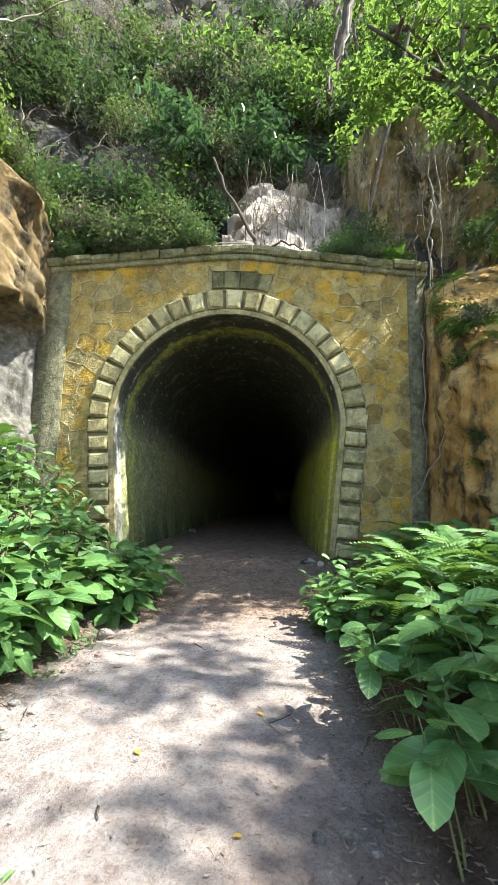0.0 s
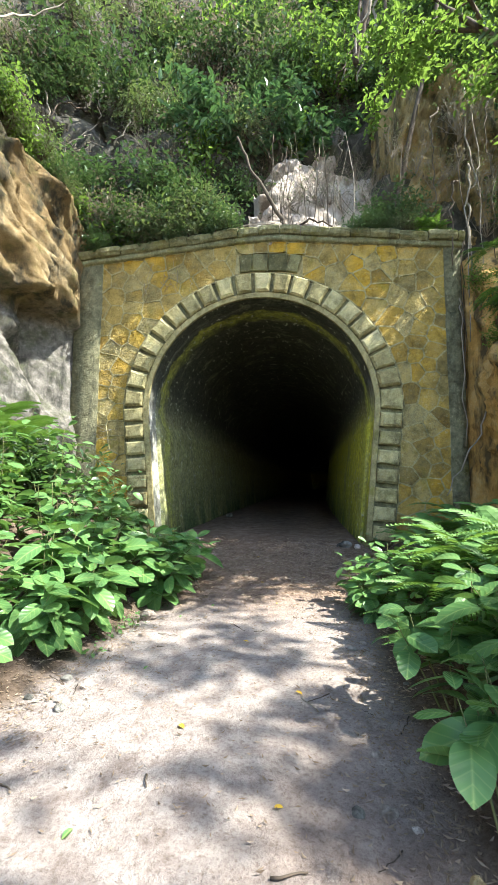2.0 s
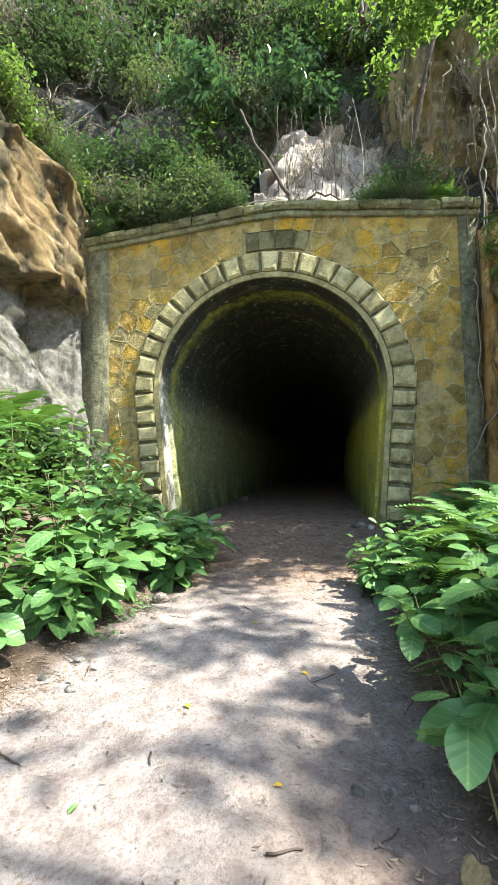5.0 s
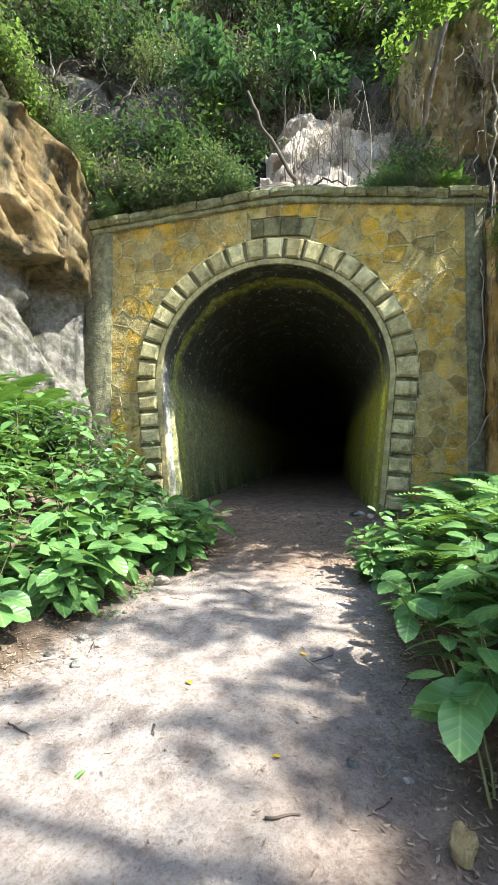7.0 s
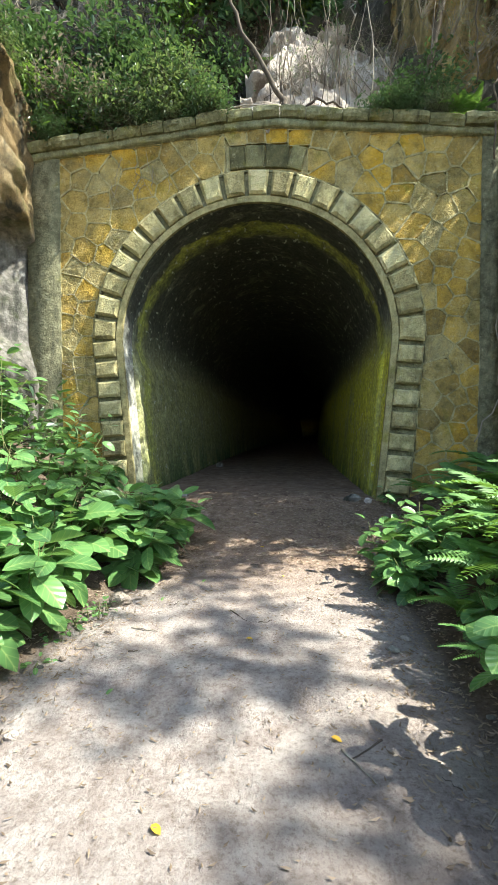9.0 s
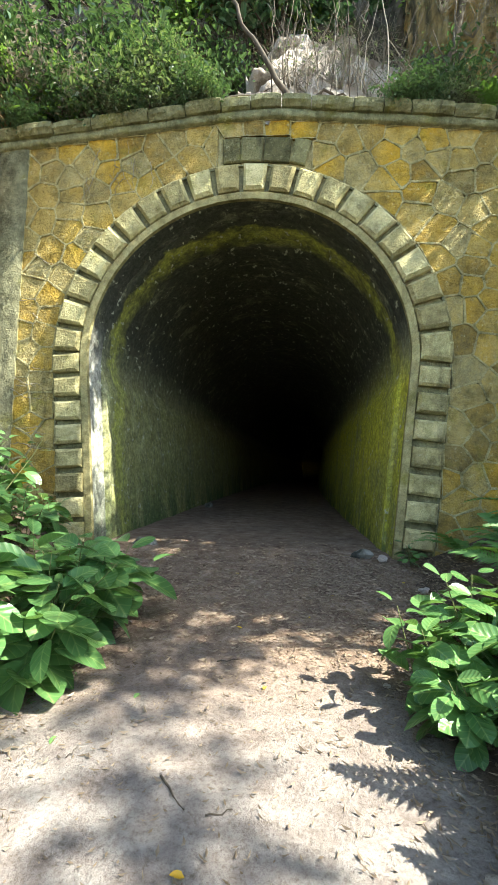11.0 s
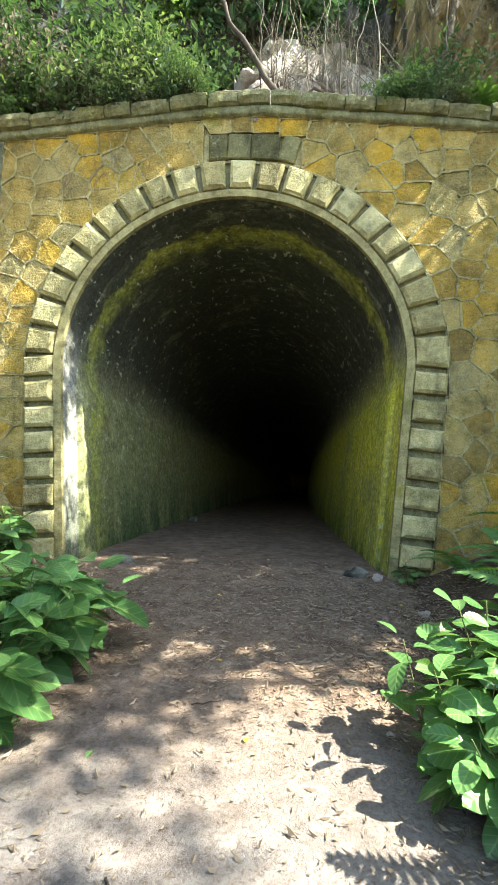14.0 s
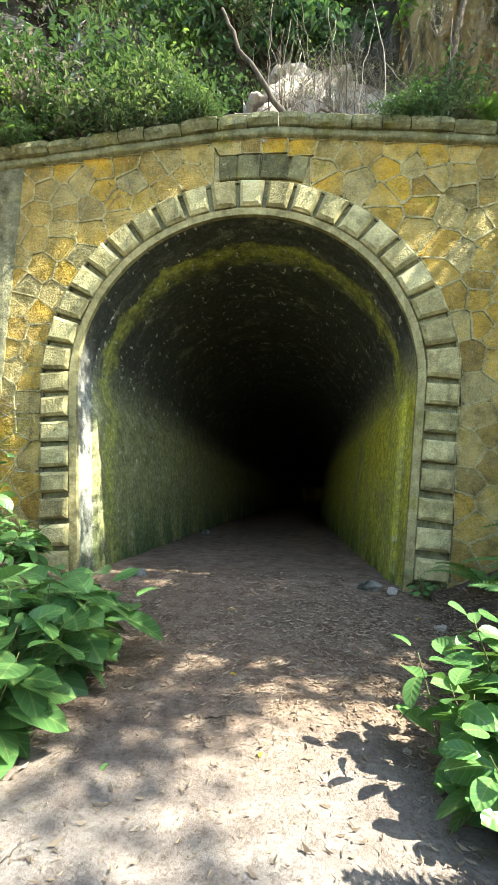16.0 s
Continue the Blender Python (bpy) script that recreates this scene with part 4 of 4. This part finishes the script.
# ferns that hang from the right-hand face, one clump on the coping
for i, (x, y, z, s) in enumerate([(4.75, 7.6, 5.3, 0.9), (4.9, 7.3, 5.0, 0.9), (5.0, 7.0, 4.6, 0.8), (4.7, 8.0, 6.3, 0.8)]):
    fern((x, y, z), 9, 350 + i, s, "fern hanging from the earth face", (2.0, 5.4), -0.2)
fern((3.60, 8.72, 7.28), 12, 360, 0.6, "silvery fern clump rooted on the coping", (2.6, 6.8), 0.2)
fern((3.95, 8.75, 7.25), 9, 361, 0.6, "dark fern clump rooted on the coping", (2.6, 6.8), 0.4)
for i, (x, y, h) in enumerate([(2.45, 8.45, 0.35), (-2.75, 8.3, 0.5), (-3.2, 8.4, 0.7)]):
    broadleaf_plant((x, y, ground_z(x, y)), h, 3, 8, 240 + i, 0.5)

# shrubs: a few of each kind, repeated over the slope
KINDS = {
    "green": (SMALL_LEAF, 1100, 0.14, "small-leaved dark green shrub on the slope"),
    "dry": (DRY_LEAF, 900, 0.09, "tangle of dry grey twigs and dead leaves on the slope"),
    "dusty": (GREY_LEAF, 700, 0.13, "dusty grey-green shrub on the slope"),
    "fresh": (BRIGHT_LEAF, 760, 0.14, "bright sunlit yellow-green shrub"),
    "bare": (GREY_LEAF, 90, 0.05, "nearly bare dry twigs on pale earth"),
}
PROTOS = {}


def plant_shrub(kind, p, size):
    mat, n, leaf, label = KINDS[kind]
    made = PROTOS.setdefault(kind, [])
    if len(made) < 4:
        ob = shrub((0, 0, 0), 1.35, n, leaf, mat, 400 + len(made) + 10 * len(PROTOS), label, branches=13 if kind in ("bare", "dry") else 9, thick=0.010 if kind == "bare" else 0.018, bark=PALE_BARK if kind in ("bare", "dry") else BARK)
        ob.matrix_basis = pose(*p)
        made.append(ob)
        return
    turn = rng.uniform(-50, 50)
    copy_thing(made[rng.randrange(4)], pose(*p, rng.uniform(-12, 12), rng.uniform(-12, 12), turn) @ Matrix.Scale(size / 1.35, 4))


for k in range(200):
    x, z = rng.uniform(-11, 10), 7.4 + 13.5 * rng.random() ** 1.1
    if -0.4 < x < 2.7 and z < 10.4:
        continue
    if 2.3 < x < 7.5 and z < 12.0:
        if rng.random() < 0.6:
            continue
    if x < -1.5 and z > 10.5:
        if rng.random() < 0.22:
            continue
        kind = rng.choice(("dusty", "dusty", "green", "green", "bare", "dry"))
    elif x > 1.5 and z > 11.5:
        kind = rng.choice(("fresh", "fresh", "green", "green"))
    else:
        kind = rng.choice(("green", "green", "green", "green", "dusty", "dry", "fresh", "bare"))
    plant_shrub(kind, hill_point(x, z), rng.uniform(0.9, 1.5) * (1 + 0.35 * smooth(11, 15, z)))
for k in range(17):
    x = rng.uniform(-4.6, -0.6)
    plant_shrub(rng.choice(("green", "green", "green", "dusty", "dusty", "dry")), (x, 8.95 + rng.uniform(-.15, .5), coping_z(x) + rng.uniform(0.2, 0.9)), rng.uniform(0.7, 1.2))
for k in range(11):
    plant_shrub("bare", soil_scar(rng.uniform(0.15, 0.9), rng.uniform(0.05, 0.6)), rng.uniform(0.8, 1.3))
for k in range(10):
    x = rng.uniform(2.5, 3.9)
    plant_shrub("green", (x, 9.2 + rng.uniform(0, .4), coping_z(x) + rng.uniform(0.25, 0.9)), rng.uniform(0.6, 1.0))
for k in range(26):
    y = 9.0 - 0.17 * k
    plant_shrub(rng.choice(("dusty", "fresh", "green", "green")), (-4.35 - 0.22 * max(0.0, 8.9 - y) - rng.uniform(0, 0.5), y, lerp_at(y, LEFT_TOP) - rng.uniform(0.1, 0.8)), rng.uniform(0.5, 0.9))
for k in range(14):
    y = 8.8 - 0.5 * k
    top = lerp_at(y, [(-12, 2.2), (2, 2.8), (5, 3.6), (7.0, 5.2), (8.3, 7.0), (9.0, 7.8), (10, 8.5)])
    plant_shrub(rng.choice(("fresh", "green")), (5.6 + 0.12 * (8.9 - y) + rng.uniform(0, 0.8), y, top), rng.uniform(0.6, 1.0))


for k in range(16):
    x = rng.uniform(-4.2, -0.5) if k < 11 else rng.uniform(2.3, 4.2)
    plant_shrub("green" if k % 3 else "dusty", (x, 8.66, coping_z(x) + 0.27), rng.uniform(0.30, 0.55))
# growth along the top of the earth wall, on the left bank and round the fallen rock
for k in range(16):
    x = 4.0 + 0.3 * k
    plant_shrub(rng.choice(("fresh", "fresh", "green")), (x, 9.6 + rng.uniform(-.2, .4), 11.7 + rng.uniform(-.5, .8)), rng.uniform(0.7, 1.2))
for k in range(14):
    x, y = rng.uniform(-4.4, -3.1), rng.uniform(3.8, 6.2)
    plant_shrub("fresh" if k % 3 else "green", (x, y, ground_z(x, y) + 0.1), rng.uniform(0.8, 1.2))
for k in range(10):
    x = rng.uniform(3.0, 5.4)
    plant_shrub("bare", (x, 9.25, rng.uniform(7.2, 10.5)), rng.uniform(0.8, 1.3))

# stems, vines and roots
def vine(points, r, mat, label, name="vine", seed=1, wob=0.05):
    rg = random.Random(seed)
    pts = []
    for a, b in zip(points, points[1:]):
        a, b = Vector(a), Vector(b)
        for k in range(5):
            j = wob if pts else 0
            pts.append(a.lerp(b, k / 5) + Vector((rg.uniform(-j, j), rg.uniform(-j, j), rg.uniform(-j, j))))
    pts.append(Vector(points[-1]))
    o = pts[0].copy()
    n = len(pts)
    ob = new(name, mesh_of(name, *tube([p - o for p in pts], [r * (1 - 0.5 * i / n) for i in range(n)], 6), mat, True))
    ob.location = o
    return tagged(ob, label, name.replace("_", " "), "vines and roots")


vine([(3.19, 9.35, 7.4), (3.25, 9.35, 8.4), (3.9, 9.3, 11.2), (4.67, 9.25, 14.8), (4.9, 9.3, 17.0)], 0.075, BARK, "slim dark sapling stem leaning over the earth wall", "sapling", 1, 0.04)
vine([(0.62, 8.95, 7.45), (0.55, 8.95, 7.85), (0.2, 9.0, 8.5), (-0.24, 9.1, 9.3), (-0.6, 9.2, 10.3)], 0.055, BARK, "dark leaning stem rooted behind the coping", "sapling", 2, 0.03)
vine([(0.65, 8.9, 7.55), (1.2, 8.85, 7.75), (1.7, 8.95, 7.6)], 0.03, BARK, "dark fallen branch on the coping", "branch", 3, 0.05)
vine([(-0.9, 8.75, 7.55), (-0.2, 8.7, 7.62), (0.5, 8.75, 7.6)], 0.018, PALE_BARK, "pale fallen stick on the coping", "branch", 4, 0.03)
vine([(-4.05, 5.1, 3.88), (-4.1, 5.1, 5.52), (-4.15, 5.07, 7.26), (-4.3, 5.1, 8.63), (-4.6, 5.4, 9.99), (-5.3, 6.6, 11.2), (-5.9, 8.6, 13.7), (-4.6, 9.0, 14.9), (-3.0, 9.3, 16.2), (-2.4, 10.6, 16.9)], 0.034, PALE_BARK, "long pale bent branch across the slope", "branch", 5, 0.035)
for k in range(5):
    x = 2.7 + 0.18 * k
    vine([(x + 0.3, 11.6, 18.6), (x + 0.1, 11.4, 16.4), (x + rng.uniform(-.3, .3), 11.1, 14.6), (x - 0.5 + rng.uniform(-.4, .4), 10.9, 13.2)], 0.06, PALE_BARK if k % 2 else BARK, "twisted pale hanging tree root", "root", 10 + k, 0.12)
for k in range(34):
    x, z = rng.uniform(-7.5, 1.8), rng.uniform(11.0, 16.5)
    a, b = Vector(hill_point(x, z)), Vector(hill_point(x + rng.uniform(-.7, .7), z - rng.uniform(0.7, 2.0)))
    out = Vector((0, -rng.uniform(0.3, 0.7), 0))
    vine([a, a.lerp(b, 0.4) + out + Vector((rng.uniform(-.3, .3), 0, 0)), b + out * 0.8], rng.uniform(0.012, 0.035), PALE_BARK if k % 3 else BARK, "bare root hanging down the slope", "root", 200 + k, 0.09)
vine([(3.0, 9.3, 15.6), (2.8, 9.3, 14.4), (2.55, 9.35, 13.2), (2.4, 9.6, 12.4)], 0.15, BARK, "dark leaning trunk with pale roots", "sapling", 22, 0.04)
vine([(3.05, 9.1, 15.4), (2.85, 9.1, 14.3), (2.7, 9.1, 13.3), (2.45, 9.1, 12.9), (2.3, 9.2, 12.2)], 0.05, PALE_BARK, "pale root twined down the trunk", "root", 23, 0.07)
for k in range(9):
    y, z = rng.uniform(6.4, 8.5), rng.uniform(2.2, 6.4)
    plant_shrub(rng.choice(("green", "fresh", "bare")), (4.55 + 0.12 * (8.9 - y), y, z), rng.uniform(0.35, 0.6))
vine([(6.2, 10.4, 12.0), (6.3, 10.4, 13.5), (6.6, 10.4, 17)], 0.13, BARK, "dark tree stem above the earth wall", "sapling", 20, 0.05)
vine([(4.2, 10.0, 15.0), (5.6, 10.0, 15.2), (7.3, 9.9, 14.7)], 0.10, BARK, "heavy dark limb across the trees", "branch", 21, 0.06)
for k, (x, z0, z1) in enumerate([(4.42, 9.5, 3.6), (4.5, 10.5, 4.6), (4.2, 8.6, 6.3), (4.8, 11, 5.5), (3.9, 10.5, 7.6), (4.6, 9.0, 5.2), (5.1, 10.8, 6.4), (4.36, 7.4, 2.4)]):
    vine([(x + rng.uniform(-.1, .5), 9.1, z0), (x + rng.uniform(-.1, .3), 8.72, (z0 + z1) / 2 + 0.8), (x, 8.58, (z0 + z1) / 2), (x + rng.uniform(-.05, .05), 8.56, z1)], 0.014 + 0.006 * (k % 3), PALE_BARK if k % 2 else BARK, "thin hanging vine beside the portal", "vine", 30 + k, 0.05)
vine([(4.75, 8.0, 3.6), (4.55, 8.1, 2.9), (4.2, 8.1, 2.2), (3.8, 8.2, 1.4)], 0.02, PALE_BARK, "bare vine slung across the earth face", "vine", 45, 0.04)
vine([(5.1, 7.3, 4.4), (4.8, 7.6, 3.4), (4.6, 7.8, 3.1), (5.2, 7.2, 3.6)], 0.014, BARK, "bare vine slung across the earth face", "vine", 46, 0.05)
for k in range(38):
    x = rng.uniform(0.3, 3.4)
    h = rng.uniform(1.0, 3.0)
    z = coping_z(x) + 0.25
    vine([(x, 8.98 + rng.uniform(0, .3), z), (x + rng.uniform(-.2, .2), 9.0, z + h * 0.5), (x + rng.uniform(-.5, .4), 9.15, z + h)], rng.uniform(0.005, 0.014), BARK if k % 4 else PALE_BARK, "slender bare stem behind the coping", "sapling", 130 + k, 0.025)
# root tendrils that creep over the masonry
for k in range(26):
    if k < 13:
        x, z = rng.uniform(-4.3, -3.3), rng.uniform(1.6, 5.4)
    else:
        x, z = rng.uniform(-2.9, -1.4), rng.uniform(6.2, 7.1)
        if outside_arch(x, z) < 0.15:
            continue
    pts = [(x, FACE + 0.0, z)]
    dx, dz = (rng.uniform(0.12, 0.24), rng.uniform(-.12, .05)) if k < 13 else (rng.uniform(-.08, .1), rng.uniform(-.18, -.08))
    for _ in range(3):
        x, z = x + dx + rng.uniform(-.05, .05), z + dz + rng.uniform(-.06, .06)
        if outside_arch(x, z) < 0.05:
            break
        pts.append((x, FACE + 0.012, z))
    if len(pts) > 1:
        vine(pts, 0.006, PALE_BARK, "fine pale root creeping over the masonry", "root", 60 + k, 0.012)


# trees on the sunny side: low ones by the portal; unseen tall ones added farther off to dapple the trail softly
for i, (x, y, z, h, r, n, mat) in enumerate([
        (6.4, 5.6, 3.8, 6.0, 1.9, 1700, SMALL_LEAF), (7.2, 6.2, 5.0, 6.5, 2.6, 3600, BRIGHT_LEAF), (6.5, 6.5, 6.0, 7.0, 2.0, 4200, BRIGHT_LEAF)]):
    tree((x, y, z), h, (-0.36 if i == 2 else -0.12, 0.0), r, n, 0.20 if i < 2 else 0.14, mat, 704 + i, "leafy tree leaning over the cutting", 0.13, spread=0.075)
# never in view: each crown is set along the sun's line to shade the trail
for i, (x, y, h, r, n) in enumerate([(12.6, 0.6, 14.0, 2.1, 850), (12.3, 0.5, 14.0, 1.5, 700), (9.9, 0.9, 14.0, 1.7, 420), (9.4, 0.1, 14.0, 1.6, 260), (10.9, 5.8, 14.0, 1.6, 500), (12.0, -4.6, 13.0, 2.4, 1200)]):
    tree((x, y, ground_z(x, y)), h, (0.0, 0.0), r, n, 0.22, SMALL_LEAF, 740 + i, "unseen tall leafy tree beside the trail, added to dapple it", 0.11, first=0.75, spread=0.10)
p = hill_point(7.6, 13.2)
tree(p, 5.5, (0.05, -0.1), 2.2, 5000, 0.14, BRIGHT_LEAF, 720, "bright green tree above the earth wall", 0.11, limbs=10, first=0.2)
p = hill_point(4.4, 15.5)
tree(p, 5.0, (0.05, -0.1), 2.2, 4500, 0.14, BRIGHT_LEAF, 721, "bright green tree high on the slope", 0.11, limbs=10, first=0.2)
for i, (x, z, h, r, n) in enumerate([(0.1, 10.3, 2.2, 1.4, 1900), (1.5, 10.7, 2.0, 1.25, 1500), (-1.3, 10.6, 2.0, 1.3, 1500)]):
    tree(hill_point(x, z), h, (0.0, -0.35), r, n, 0.21, GLOSSY_LEAF, 723 + i, "glossy-leaved small tree on the slope", 0.06, limbs=9, first=0.25)
tree(hill_point(0.1, 9.4), 1.0, (0.0, -0.5), 0.5, 220, 0.16, BRIGHT_LEAF, 727, "yellow-green sapling on the slope", 0.03, limbs=6, first=0.3)


# ---- stones, litter and fallen leaves ----
def boulder(loc, size, seed, mat, label, name="stone"):
    rg = random.Random(seed)
    bm = bmesh.new()
    bmesh.ops.create_icosphere(bm, subdivisions=3, radius=1.0)
    off = Vector((rg.uniform(0, 50), rg.uniform(0, 50), 0))
    for q in bm.verts:
        d = 1 + 0.5 * noise.noise(q.co * 1.1 + off) + 0.22 * abs(noise.noise(q.co * 2.6 + off))
        q.co = Vector((q.co.x * size[0], q.co.y * size[1], q.co.z * size[2])) * d
    me = bpy.data.meshes.new(name)
    bm.to_mesh(me)
    bm.free()
    me.materials.append(mat)
    ob = new(name, me)
    ob.location = loc
    return tagged(ob, label, "stone", "loose stones")


boulder((-0.86, 4.42, 0.05), (0.085, 0.07, 0.075), 1, PALE_EARTH, "pale angular stone at the trail's edge")
boulder((1.62, 1.28, 0.05), (0.05, 0.04, 0.07), 8, TAN_EARTH, "mossy upright stone in the leaf mould")
boulder((0.22, 9.05, 7.66), (0.40, 0.2, 0.17), 2, PALE_EARTH, "large pale sunlit rock behind the coping")
boulder((1.1, 9.0, 7.55), (0.35, 0.2, 0.12), 3, PALE_EARTH, "pale flat rock behind the coping")
boulder((-1.75, 15.5, 0.36), (0.12, 0.10, 0.10), 4, GREY_ROCK, "grey stone on the tunnel floor")
boulder((1.85, 8.75, 0.32), (0.14, 0.12, 0.08), 5, GREY_ROCK, "mossy stone at the foot of the jamb")
boulder((2.1, 8.5, 0.33), (0.06, 0.05, 0.05), 6, PALE_EARTH, "small pale stone at the foot of the jamb")
boulder((-1.5, 8.9, 0.32), (0.18, 0.10, 0.07), 7, GREY_ROCK, "flat grey stone at the tunnel mouth")
for k in range(46):
    side = rng.random() < 0.5
    y = rng.uniform(0.8, 7.8)
    x = (lerp_at(y, LEFT_EDGE) + rng.uniform(-.1, .35)) if side else (lerp_at(y, RIGHT_EDGE) + rng.uniform(-.4, .2))
    r = rng.uniform(0.015, 0.045)
    boulder((x, y, ground_z(x, y) + r * 0.3), (r, r * 0.8, r * 0.6), 100 + k, rng.choice((PALE_EARTH, GREY_ROCK)), "small stone in the verge")


def litter(count, seed, mat, size, place, name, label):
    rg = random.Random(seed)
    v, f = [], []
    while len(f) < count * 2:
        x, y = place(rg)
        z = ground_z(x, y) + rg.uniform(0.004, 0.014)
        a = rg.uniform(0, 6.28)
        l, w = size * rg.uniform(0.4, 1.4), size * rg.uniform(0.15, 0.4)
        c, q = math.cos(a), math.sin(a)
        o = len(v)
        curl = rg.uniform(0.0, 0.3) * l
        for px, py, pz in ((-l / 2, 0, curl * rg.random()), (0, w / 2, 0), (l / 2, 0, curl), (0, -w / 2, 0)):
            v.append((x + px * c - py * q, y + px * q + py * c, z + pz))
        f += [(o, o + 1, o + 2), (o, o + 2, o + 3)]
    return tagged(new(name, mesh_of(name, v, f, mat)), label, "leaf litter", kind="stuff")


def on_verge(rg):
    y = rg.uniform(0.2, 8.6)
    if rg.random() < 0.5:
        return lerp_at(y, LEFT_EDGE) + rg.gauss(-0.15, 0.28), y
    return lerp_at(y, RIGHT_EDGE) + rg.gauss(0.1, 0.27), y


def on_trail(rg):
    y = 0.3 + 8.6 * rg.random() ** 0.6
    return rg.uniform(lerp_at(y, LEFT_EDGE), lerp_at(y, RIGHT_EDGE)), y


def by_portal(rg):
    y = rg.gauss(7.6, 0.9)
    return rg.gauss(1.9, 0.9), min(y, 8.75)


def before_mouth(rg):
    y = min(rg.gauss(7.4, 0.95), 9.6)
    return rg.uniform(-1.7, 2.2) + rg.gauss(0, 0.2), y


litter(7000, 1, DEAD_LEAF, 0.045, on_verge, "leaf_litter", "brown fallen leaves along the verges")
litter(3200, 2, DEAD_LEAF, 0.036, on_trail, "leaf_litter", "scattered brown leaf scraps on the trail")
litter(7500, 4, DEAD_LEAF, 0.062, before_mouth, "leaf_litter", "dark crumbled leaves before the tunnel mouth")
litter(4200, 3, DEAD_LEAF, 0.055, by_portal, "leaf_litter", "drift of brown leaves at the portal's foot")
v, f = leaf_outline(0.058, 0.020, 0.2, 0.4, 4)
FALLEN = mesh_of("fallen_leaf", v, f, YELLOW_LEAF, True)
FALLEN_GREEN = mesh_of("fallen_leaf", v, f, BROAD_LEAF, True)
for k, (x, y, me) in enumerate([(0.13, 2.33, 0), (0.855, 1.686, 0), (-0.123, 1.45, 1), (0.35, 3.9, 0), (0.62, 5.3, 0), (-0.2, 5.1, 1), (0.3, 6.3, 0), (-0.5, 4.6, 1), (1.0, 6.6, 0), (0.1, 7.7, 0), (-0.4, 3.2, 1), (0.9, 2.9, 0), (1.3, 7.2, 0), (2.2, 7.7, 0)]):
    ob = new("fallen_leaf", FALLEN_GREEN if me else FALLEN)
    ob.matrix_basis = pose(x, y, ground_z(x, y) + 0.014, rng.uniform(-8, 8), rng.uniform(-8, 8), rng.uniform(0, 360))
    tagged(ob, "small green fallen leaf on the trail" if me else "small yellow fallen leaf on the trail", "leaf", "fallen leaves")
for k in range(60):
    x, y = on_trail(rng) if k % 2 else on_verge(rng)
    z = ground_z(x, y) + 0.008
    a, l = rng.uniform(0, 6.28), rng.uniform(0.06, 0.25)
    dx, dy = math.cos(a) * l, math.sin(a) * l
    vine([(x, y, z), (x + dx, y + dy, ground_z(x + dx, y + dy) + 0.01)], rng.uniform(0.003, 0.007), BARK if k % 3 else PALE_BARK, "dry twig on the ground", "twig", 900 + k, 0.008)

build_rubble()
